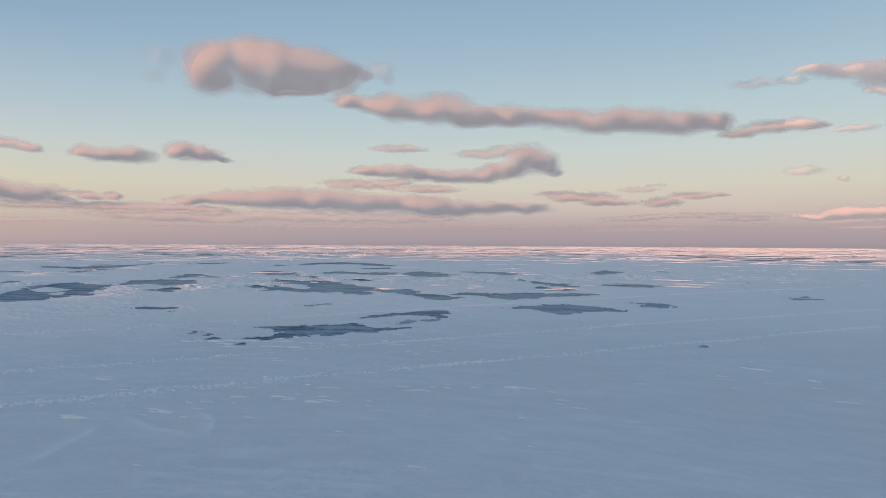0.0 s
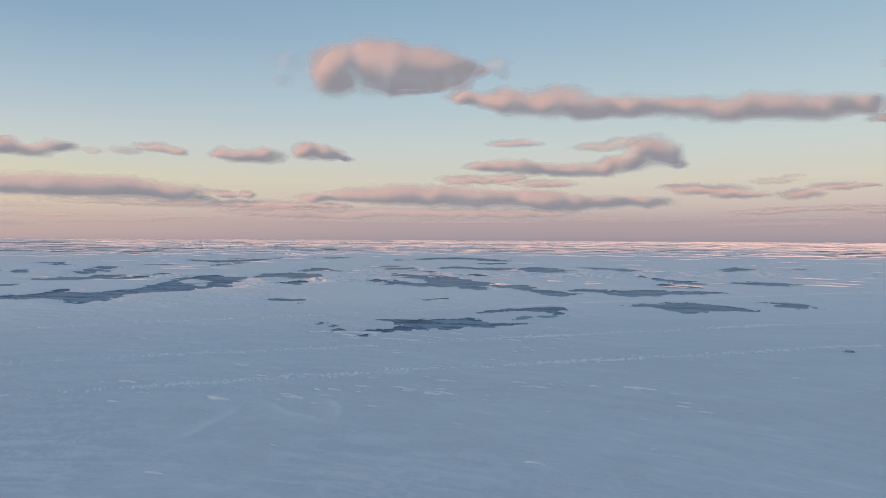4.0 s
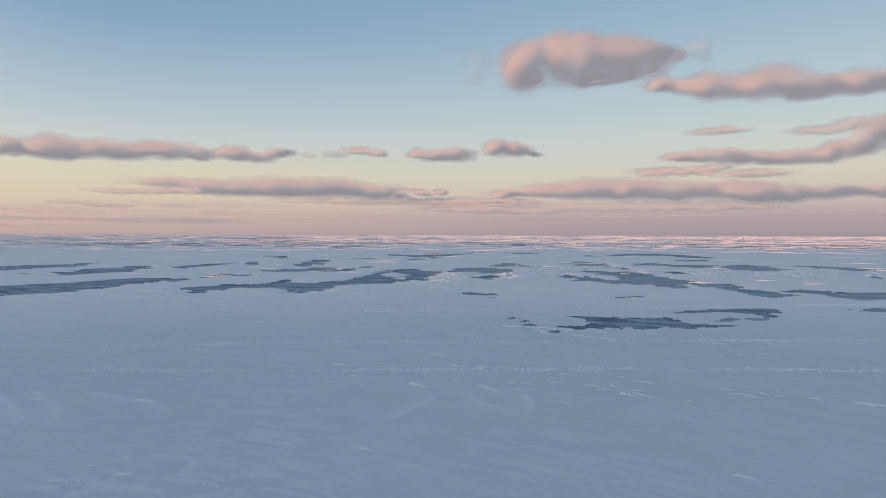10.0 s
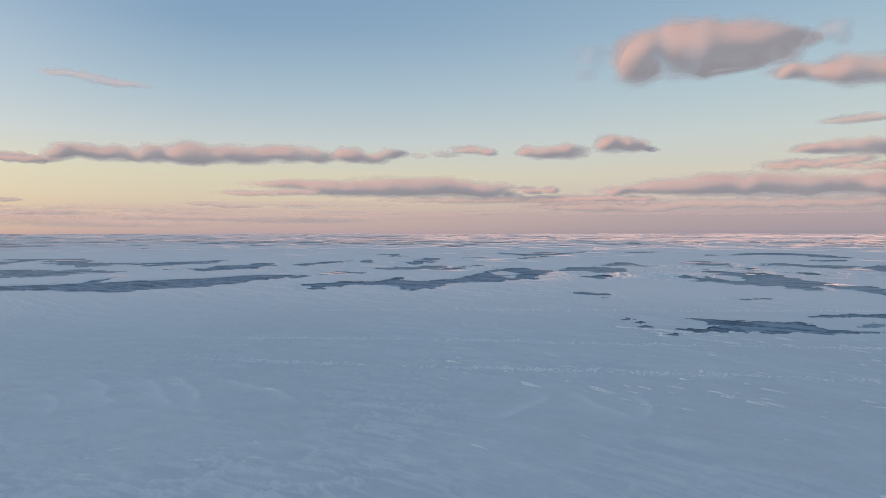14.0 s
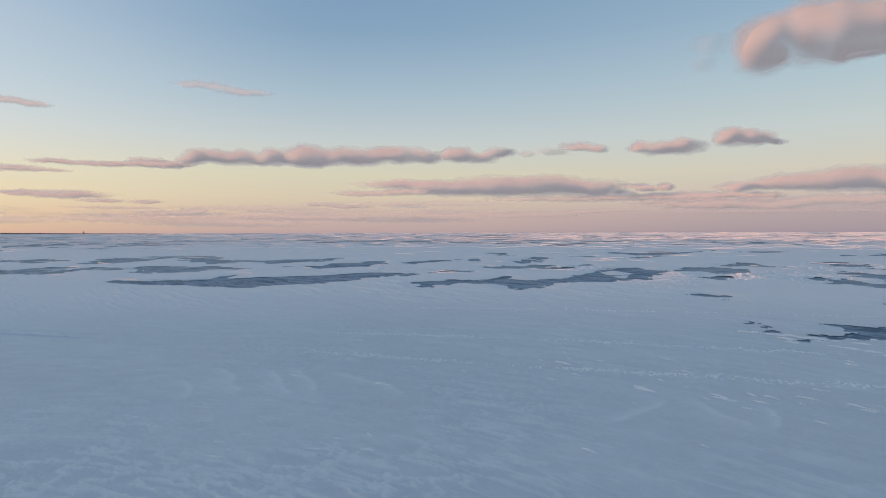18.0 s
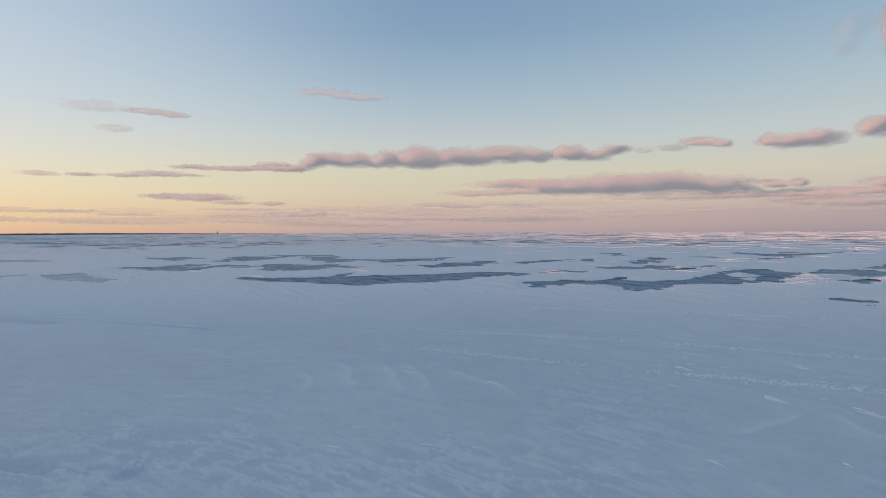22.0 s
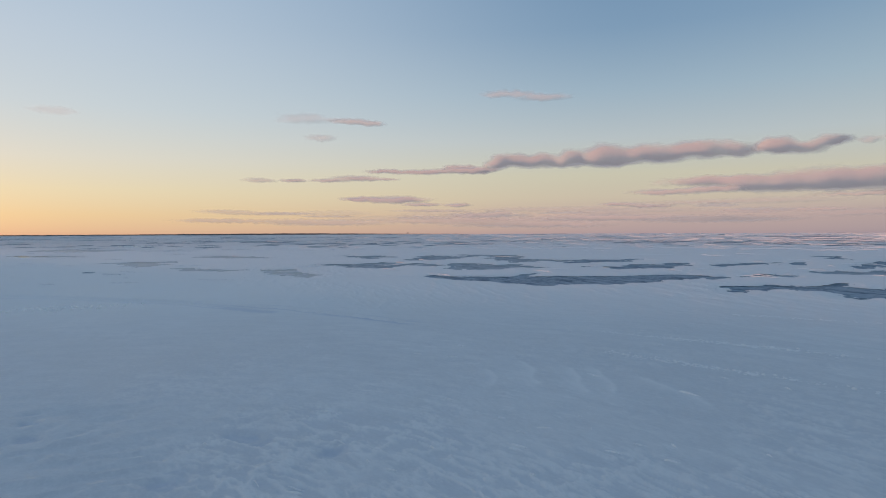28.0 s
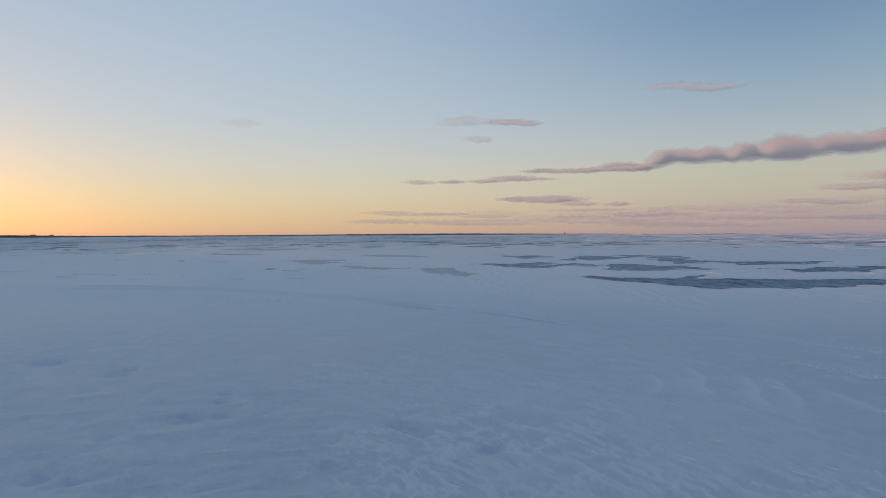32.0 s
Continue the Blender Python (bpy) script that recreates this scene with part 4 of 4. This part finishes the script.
cloud("thin grey-mauve cloud streak", [(56.90, 2.60, 1.59, 0.14), (54.43, 2.40, 1.64, 0.14)], 351, cover=0.9)
cloud("low grey-mauve cloud streaks", [(69.15, 1.71, 2.51, 0.21), (67.32, 1.96, 1.34, 0.17), (58.44, 1.46, 5.64, 0.28), (61.83, 1.92, 2.06, 0.09)], 354, cover=0.6)
cloud("low grey-mauve cloud streaks", [(46.37, 1.94, 2.93, 0.20), (49.27, 2.41, 1.63, 0.15), (41.92, 1.95, 2.00, 0.15), (49.76, 1.28, 5.72, 0.29)], 357, cover=0.6)
# low streaks over the horizon
rng = random.Random(7)
for k in range(24):
    az = -40 + 132 * (k + rng.random()) / 24
    el = rng.uniform(1.3, 2.9)
    w = rng.uniform(2.5, 6.0)
    cloud("low grey-pink cloud streak near the horizon", [(az, el, w, rng.uniform(0.12, 0.26)), (az + w * 0.8, el + rng.uniform(-0.2, 0.2), w * 0.6, 0.14)], 400 + 11 * k, 0.35, rng.uniform(0.2, 0.45), 0.11)


# ---- far shore, and an added bluff out of view ----
# from bearing 124 on it is near, high and unseen, to block the sun
SHORE = [(71, 4620), (76, 4600), (90, 4580), (105, 4500), (121, 4300), (124, 2400), (127, 1350), (146, 1250), (160, 1200), (180, 1150), (205, 1200), (230, 1500)]
SHORE_TOP = [(71, 1.5), (74, 3), (76, 4), (84, 10), (90, 9), (98, 7), (108, 6), (116, 9), (121, 14), (126, 35), (230, 35)]


def along(table, b):
    return float(np.interp(b, [p[0] for p in table], [p[1] for p in table]))


def shore():
    """A low wooded shore, with more added unseen round the bay behind for shade."""
    bs = np.arange(71, 230.1, 0.25)
    rows = []
    for k, (off, part_h) in enumerate(((-25, -0.3), (0, 0.35), (25, 0.85), (70, 1.0), (240, 0.9))):
        r = np.array([min(along(SHORE, b) + off, 4930) for b in bs])
        h = np.array([along(SHORE_TOP, b) for b in bs]) * part_h * (1 + 0.5 * fbm(bs * 2.2, np.full(bs.shape, k + 0.0), 31, 3))
        a = np.radians(bs)
        rows.append(np.stack([-np.sin(a) * r, np.cos(a) * r, h], -1))
    me = mesh_of("shore", np.concatenate(rows), quads(5, len(bs)), LAND)
    tagged(new("shore", me), "low dark far shore along the lake, and an added unseen bluff behind", "shore", kind="structure")
    verts, faces = [], []
    rnd = random.Random(3)
    for _ in range(5200):
        # past bearing 121 the trees are unseen, added to shade the near snow
        b = rnd.choice((rnd.uniform(112, 230), rnd.uniform(122, 160), rnd.uniform(124, 200), rnd.uniform(79, 112)))
        r = along(SHORE, b) + rnd.uniform(5, 120)
        r = min(r, 4900)
        tall = along([(79, 2), (110, 3), (117, 6), (121, 9), (125, 29), (128, 31), (230, 31)], b) * rnd.uniform(0.9, 1.05)
        wide = tall * rnd.uniform(0.22, 0.4)
        p = plan(b, r, along(SHORE_TOP, b) * 0.6)
        n = len(verts)
        for level, (z, s) in enumerate(((0.0, 0.35), (0.35, 1.0), (0.7, 0.8), (1.0, 0.15))):
            for q in range(5):
                g = q * 1.2566 + level * 0.5 + rnd.uniform(-0.3, 0.3)
                s2 = s * wide * rnd.uniform(0.75, 1.2)
                verts.append((p.x + math.cos(g) * s2, p.y + math.sin(g) * s2, p.z + z * tall))
        for level in range(3):
            for q in range(5):
                q2 = (q + 1) % 5
                faces.append((n + level * 5 + q, n + level * 5 + q2, n + level * 5 + 5 + q2, n + level * 5 + 5 + q))
    me = mesh_of("woods", verts, faces, WOOD, False)
    tagged(new("woods", me), "far dark leafless woods on the shore, and unseen ones added for shade", "woods", kind="stuff")


shore()


def ring(bm, r1, r2, z1, z2, n=14):
    g = bmesh.ops.create_cone(bm, cap_ends=True, segments=n, radius1=r1, radius2=r2, depth=z2 - z1)
    bmesh.ops.translate(bm, verts=g["verts"], vec=(0, 0, (z1 + z2) / 2))


def box(bm, sx, sy, sz, x=0, y=0, z=0):
    g = bmesh.ops.create_cube(bm, size=1)
    bmesh.ops.scale(bm, verts=g["verts"], vec=(sx, sy, sz))
    bmesh.ops.translate(bm, verts=g["verts"], vec=(x, y, z + sz / 2))


def one(build, *args):
    bm = bmesh.new()
    build(bm, *args)
    return bm


def lighthouse():
    root = new("lighthouse")
    root.matrix_world = Matrix.Translation(plan(75.45, 4560, 0))
    part("pier", one(ring, 9, 8, -0.3, 4.5), MASONRY, root)
    part("tower", one(ring, 3.4, 2.3, 4.5, 12.5), MASONRY, root)
    gal = part("gallery", one(ring, 3.6, 3.6, 12.5, 13.2), DARK_METAL, root)
    part("lantern", one(ring, 1.9, 1.9, 13.2, 15.6, 8), DARK_METAL, root)
    part("roof", one(ring, 2.3, 0.2, 15.6, 17.5, 8), DARK_METAL, root)
    tagged(root, "far dark lighthouse on a low pier", "lighthouse")


def shore_building(bearing, wide, tall):
    root = new("shore_building")
    root.matrix_world = Matrix.Translation(plan(bearing, 4290, 5)) @ pose(0, 0, 0, 0, 0, bearing)
    part("wall", one(box, wide, 20, tall), MASONRY, root)
    part("roof", one(box, wide + 2, 22, 2, 0, 0, tall), DARK_METAL, root)
    part("chimney", one(box, 3, 3, 5, wide * 0.25, 0, tall + 2), MASONRY, root)
    tagged(root, "far grey flat-roofed building on the wooded shore", "building", "far buildings")


lighthouse()
shore_building(118.7, 26, 10)
shore_building(117.5, 22, 8)


# ---- pressure ridges in the far pack ----
def pack_ridges():
    rnd = random.Random(11)
    for band, (r0, r1, count, h0, h1) in enumerate(((170, 450, 260, 0.1, 0.25), (450, 900, 1200, 0.2, 0.45), (900, 1800, 2200, 0.35, 0.8), (1800, 4500, 2400, 0.7, 1.6))):
        verts, faces = [], []
        for _ in range(count):
            b, r = rnd.uniform(-46, 126), math.exp(rnd.uniform(math.log(r0), math.log(r1)))
            c = plan(b, r)
            turn = radians(b + rnd.gauss(0, 22) - 32 * min(1, max(0, (b - 5) / 25)))
            ux, uy = math.cos(turn), math.sin(turn)
            length, tall = r * rnd.uniform(0.01, 0.07), rnd.uniform(h0, h1)
            n = int(10 + length / max(4, r / 150))
            start, bend = len(verts), rnd.uniform(-0.15, 0.15)
            for i in range(n + 1):
                s = (i / n - 0.5) * length
                taper = max(0.0, 1 - (2 * i / n - 1) ** 2) ** 0.6
                off = bend * length * (2 * i / n - 1) ** 2 + rnd.uniform(-1, 1) * tall
                z = tall * taper * rnd.uniform(0.3, 1.1)
                w = tall * rnd.uniform(0.5, 1.1) + 0.15
                x, y = c.x + ux * s - uy * off, c.y + uy * s + ux * off
                for dw, dz in ((-w, -0.1), (-w * 0.3, z), (w * 0.3, z * rnd.uniform(0.6, 1.0)), (w, -0.1)):
                    verts.append((x - uy * dw, y + ux * dw, dz + 0.15))
            for i in range(n):
                for q in range(3):
                    a = start + i * 4 + q
                    faces.append((a, a + 4, a + 5, a + 1))
        me = mesh_of("pressure_ridges", verts, faces, PACK, False)
        tagged(new("pressure_ridges", me), "broken white ice ridges in the far pack", "ice ridge", kind="stuff")


pack_ridges()


def pack_blocks():
    """Tipped blocks of broken ice all over the far pack, where it is no longer smooth."""
    rnd = np.random.default_rng(17)
    for r0, r1, count in ((220, 900, 14000), (900, 1900, 12000), (1900, 4600, 9000)):
        b = np.radians(rnd.uniform(-44, 124, count))
        r = np.exp(rnd.uniform(math.log(r0), math.log(r1), count))
        x, y = -np.sin(b) * r, np.cos(b) * r
        heap = fbm(b * 30, np.log(r) * 30, 37, 3) + rnd.uniform(-0.12, 0.12, count)
        keep = (heap > -0.05) & (rnd.random(count) < smooth(r / np.interp(np.degrees(b), [-40, 0, 40, 80, 124], [190, 340, 430, 700, 1500]), 0.9, 2.2))
        x, y, r, b = x[keep], y[keep], r[keep], b[keep]
        n = len(x)
        size = rnd.uniform(0.25, 1.0, n) * (r / 900) ** 0.5 * 0.7
        turn = rnd.uniform(0, 6.3, n)
        corner = []
        for level, wide in ((0.0, 1.0), (1.0, 0.7)):
            for q in range(4):
                g = turn + q * 1.5708 + rnd.uniform(-0.3, 0.3, n)
                tip = 0.5 + 0.5 * rnd.random(n)
                corner.append(np.stack([x + np.cos(g) * size * wide * 2.2, y + np.sin(g) * size * wide * 1.5,
                                        0.08 + level * size * tip * 0.42], -1))
        verts = np.stack(corner, 1).reshape(-1, 3)
        shape = np.array([(0, 1, 5, 4), (1, 2, 6, 5), (2, 3, 7, 6), (3, 0, 4, 7), (4, 5, 6, 7)])
        faces = (np.arange(n)[:, None, None] * 8 + shape).reshape(-1, 4)
        me = mesh_of("pack_ice", verts, faces, PACK, False)
        tagged(new("pack_ice", me), "tumbled blocks of broken pink-lit pack ice", "pack ice", kind="stuff")


pack_blocks()

# ---- trails of trodden snow ----
TRAILS = {
    "first": [(59.7, 77.7), (51.2, 73.6), (42.6, 71.1), (34.1, 69.9), (25.5, 70.0), (17.0, 71.6), (8.4, 74.8), (-0.1, 80.3), (-8.7, 88.5), (-17.2, 100.7), (-25.8, 118.6), (-34.3, 145.2)],
    "second": [(59.4, 64.9), (50.9, 59.6), (42.4, 56.7), (33.8, 55.5), (25.3, 55.6), (16.8, 56.8), (8.3, 59.2), (-0.3, 62.9), (-8.8, 68.6), (-17.3, 77.5), (-25.8, 91.7), (-34.4, 115.5)],
    "third": [(48.8, 99.9), (41.5, 98.7), (34.2, 98.1), (26.9, 98.9), (19.6, 101.6), (12.3, 106.4), (5.0, 113.6), (-2.3, 123.5), (-9.6, 136.9), (-16.9, 155.3), (-24.2, 181.3), (-31.5, 220.8)],
}


def trail_points(table, step):
    pts = [plan(b, r) for b, r in table]
    out = []
    for a, b in zip(pts, pts[1:]):
        n = max(1, int((b - a).length / step))
        out += [(a.lerp(b, i / n), (b - a).normalized()) for i in range(n)]
    return out


def settle(verts, spots, each, sink):
    """Sets lumps of so many corners each down on the snow."""
    v, s = np.array(verts), np.array(spots)
    v[:, 2] += np.repeat(snow_height(s[:, 0], s[:, 1], np.hypot(s[:, 0], s[:, 1])) - sink, each)
    return v


def clods(name, table, step, spread, size, seed, label):
    rnd = random.Random(seed)
    verts, faces, spots = [], [], []
    for p, d in trail_points(table, step):
        clump = 0.5 + 0.5 * math.sin(p.x * 0.31 + seed) * math.sin(p.x * 0.083 + 2 * seed)
        if rnd.random() > 0.12 + 0.7 * clump ** 1.5:
            continue
        side = spread * rnd.gauss(0, 0.8)
        x, y = p.x - d.y * side + rnd.uniform(-0.1, 0.1), p.y + d.x * side + rnd.uniform(-0.1, 0.1)
        s = size * (0.4 + 1.1 * rnd.random() ** 2.5)
        n, turn = len(verts), rnd.uniform(0, 6.3)
        z0 = 0.0
        spots.append((x, y))
        for z, w in ((0, 1.0), (0.45, 0.8), (0.8, 0.35)):
            for q in range(5):
                g = turn + q * 1.2566
                w2 = w * s * rnd.uniform(0.7, 1.2)
                verts.append((x + math.cos(g) * w2 * 1.3, y + math.sin(g) * w2, z0 + z * s * rnd.uniform(0.8, 1.1)))
        for level in range(2):
            for q in range(5):
                q2 = (q + 1) % 5
                faces.append((n + level * 5 + q, n + level * 5 + q2, n + level * 5 + 5 + q2, n + level * 5 + 5 + q))
        faces.append((n + 10, n + 11, n + 12, n + 13))
    verts = settle(verts, spots, 15, 0.03)
    me = mesh_of(name, verts, faces, WHITE, False)
    tagged(new(name, me), label, "snow trail", kind="stuff")


for k, (name, table) in enumerate(TRAILS.items()):
    clods("trodden_trail", table, (0.03, 0.026, 0.08)[k], (0.55, 0.5, 0.6)[k], (0.13, 0.13, 0.10)[k], 50 + k,
          "trail of broken white snow clods across the snow")


# ---- hard white crests left by the wind ----
def crest_mesh(seed):
    rnd = random.Random(seed)
    n, verts, faces = 12, [], []
    for i in range(n + 1):
        t = i / n
        taper = max(0.02, (t ** 0.5) * (1 - t) ** 0.8 * 1.9)
        y = 0.05 * math.sin(t * 5 + seed) + rnd.uniform(-0.02, 0.02)
        w, h = 0.045 * taper * rnd.uniform(0.8, 1.2), 0.11 * taper * rnd.uniform(0.8, 1.2)
        for dy, z in ((-w, -0.06), (-w * 0.5, h * 0.8), (0.0, h), (w * 0.9, h * 0.4), (w * 1.6, -0.06)):
            verts.append((t - 0.5, y + dy, z))
    for i in range(n):
        for q in range(4):
            a = i * 5 + q
            faces.append((a, a + 5, a + 6, a + 1))
    return mesh_of("snow_crest", verts, faces, WHITE)


CRESTS = [crest_mesh(k) for k in range(6)]


def crest(b, r, length, turn, k):
    turn = turn + float(np.interp(b, [-30, 0, 35, 60, 90, 120], [-18, -8, 0, 26, 54, 84]))
    p = plan(b, r)
    z = float(snow_height(np.array([p.x]), np.array([p.y]), np.array([r]))[0])
    ob = new("snow_crest", CRESTS[k % 6])
    ob.matrix_world = Matrix.Translation((p.x, p.y, z + 0.01)) @ pose(0, 0, 0, 0, 0, turn) @ Matrix.Diagonal((length, 0.4 + length * 0.22, 0.7 + length * 0.25, 1))
    tagged(ob, "hard white wind-carved crest of snow", "snow crest", "wind-carved snow crests")


PLACED = [(34.9, 35.0), (36.7, 58.0), (27.7, 62.0), (29.8, 49.6), (23.7, 48.5), (20.1, 50.2), (14.1, 50.3), (10.2, 48.6), (1.5, 51.2), (-6.6, 53.1), (10.0, 53.1), (14.4, 66.5), (11.3, 48.2), (52.7, 49.8), (60.5, 54.6), (67.8, 36.1), (17.5, 51.1), (1.9, 51.4), (-6.2, 52.7), (29.9, 50.0), (11.1, 48.5), (-26.1, 67.9), (-27.4, 61.8), (-32.3, 57.0), (2.1, 33.6), (23.9, 49.1)]
rnd = random.Random(21)
for k, (b, r) in enumerate(PLACED):
    crest(b, r, rnd.uniform(1.2, 2.3), rnd.uniform(-14, 2), k)
for k in range(60):
    # they come in flocks
    flock = ((0, 50), (-10, 52), (12, 49), (22, 51), (-26, 62), (35, 58), (5, 64))[k % 7]
    crest(rnd.gauss(flock[0], 3.5), flock[1] * math.exp(rnd.gauss(0, 0.07)), rnd.uniform(0.3, 1.3), rnd.gauss(-6, 12), k)
for k in range(38):
    # a row of them under the near bare ice
    b = rnd.uniform(-1, 23)
    crest(b, rnd.uniform(74.5, 83), rnd.uniform(0.6, 2.2), rnd.gauss(-2, 6), k)
for k in range(30):
    b = rnd.triangular(-36, 60, 2)
    r = math.exp(rnd.uniform(math.log(36), math.log(105)))
    crest(b, r, rnd.uniform(0.3, 1.0), rnd.gauss(-5, 14), k)
for k in range(18):
    b = rnd.uniform(45, 90)
    r = math.exp(rnd.uniform(math.log(28), math.log(80)))
    crest(b, r, rnd.uniform(0.4, 1.1), rnd.gauss(-5, 14), k)


# ---- long drift fronts and the bank ----
def drift(path, tall, wide, seed, label):
    """A low bank of drifted snow along a line of bearings and ranges: gentle behind, steep in front."""
    rnd = random.Random(seed)
    pts = trail_points(path, max(0.35, wide * 0.5))
    n, verts = len(pts), []
    for i, (p, d) in enumerate(pts):
        taper = min(1, 6 * i / n, 6 * (n - i) / n) * rnd.uniform(0.75, 1.05)
        off = 0.3 * wide * math.sin(i * 0.7 + seed) * rnd.random()
        z0 = float(snow_height(np.array([p.x]), np.array([p.y]), np.array([p.length]))[0])
        sink = 0.1 + 0.12 * (1 - min(1, taper * 1.3))
        for s, z in ((-wide, 0.0), (-wide * 0.35, 0.75), (0.0, 1.0), (wide * 0.9, 0.5), (wide * 2.2, 0.0)):
            verts.append((p.x - d.y * (s + off), p.y + d.x * (s + off), z0 - sink + (tall + sink) * z * taper))
    me = mesh_of("snow_drift", verts, quads(n, 5)[:, ::-1], SNOW)
    tagged(new("snow_drift", me), label, "snow drift", "drift fronts")


drift(DRIFTS[0], 0.34, 0.9, 1, "long low bank of drifted snow across the lake")
drift(DRIFTS[1], 0.2, 0.7, 2, "second low bank of drifted snow beside the first")
for k in range(16):
    b = rnd.triangular(42, 121, 60)
    crest(b, math.exp(rnd.uniform(math.log(30), math.log(46))), rnd.uniform(0.3, 1.1), rnd.gauss(-5, 16), k)


# ---- rubble of broken ice ----
def rubble(spots, count, size, seed, label):
    rnd = random.Random(seed)
    verts, faces, laid = [], [], []
    places = [plan(rnd.gauss(b, sb), rnd.gauss(r, sr)) for b, r, sb, sr in (rnd.choice(spots) for _ in range(count))]
    px, py = np.array([p.x for p in places]), np.array([p.y for p in places])
    pr = np.hypot(px, py)
    on_snow = bare(px, py, np.arctan2(-px, py), np.log(pr), pr) < -1.0
    for p in (p for p, dry in zip(places, on_snow) if dry):
        z0 = 0.0
        laid.append((p.x, p.y))
        s, turn, lean = size * rnd.uniform(0.3, 1.2), rnd.uniform(0, 6.3), rnd.uniform(0.1, 0.9)
        n = len(verts)
        for z, w in ((0, 1.0), (1.0, 0.75)):
            for q in range(4):
                g = turn + q * 1.5708 + rnd.uniform(-0.3, 0.3)
                verts.append((p.x + math.cos(g) * s * w * 1.6, p.y + math.sin(g) * s * w, z0 + z * s * 0.6 * (1 + lean * math.cos(g))))
        faces += [(n + q, n + (q + 1) % 4, n + 4 + (q + 1) % 4, n + 4 + q) for q in range(4)] + [(n + 4, n + 5, n + 6, n + 7)]
    verts = settle(verts, laid, 8, 0.05)
    me = mesh_of("ice_rubble", verts, faces, WHITE, False)
    tagged(new("ice_rubble", me), label, "ice rubble", kind="stuff")


rubble([(104.5, 121, 1.2, 1.5), (101, 119, 2, 2)], 220, 0.28, 64, "heap of small broken ice blocks on the snow")
rubble([(26, 183, 1.8, 10), (22, 180, 1.8, 10), (17, 190, 2.4, 12), (8, 214, 2.4, 14), (1, 222, 3, 16), (12, 235, 3, 16), (28.5, 160, 1.4, 6)], 3600, 0.11, 66, "low hummocks of broken white ice")
rubble([(98.0, 640, 0.6, 8)], 60, 1.3, 65, "far white mound of broken ice")


def ice_block(b, r):
    """A dark slab of ice that lies tipped on the snow."""
    root = new("ice_block")
    root.matrix_world = Matrix.Translation(plan(b, r, float(snow_height(*(np.array([v]) for v in (*plan(b, r).xy, r)))[0]) - 0.04)) @ pose(0, 0, 0, 0, 0, b + 12)
    rnd = random.Random(9)
    for sx, sy, sz, x, y in ((0.6, 0.4, 0.2, 0, 0), (0.3, 0.3, 0.14, 0.45, 0.1), (0.2, 0.2, 0.11, -0.45, -0.1)):
        bm = one(box, sx, sy, sz, x, y, 0)
        for v in bm.verts:
            v.co += Vector((rnd.uniform(-0.06, 0.06), rnd.uniform(-0.08, 0.08), rnd.uniform(-0.03, 0.05)))
        bmesh.ops.bevel(bm, geom=bm.edges[:], offset=0.025, segments=1, affect="EDGES")
        part("slab", bm, ICE, root)
    tagged(root, "dark broken ice slab lying beside the trodden trail", "ice block")


ice_block(-22.1, 80.5)
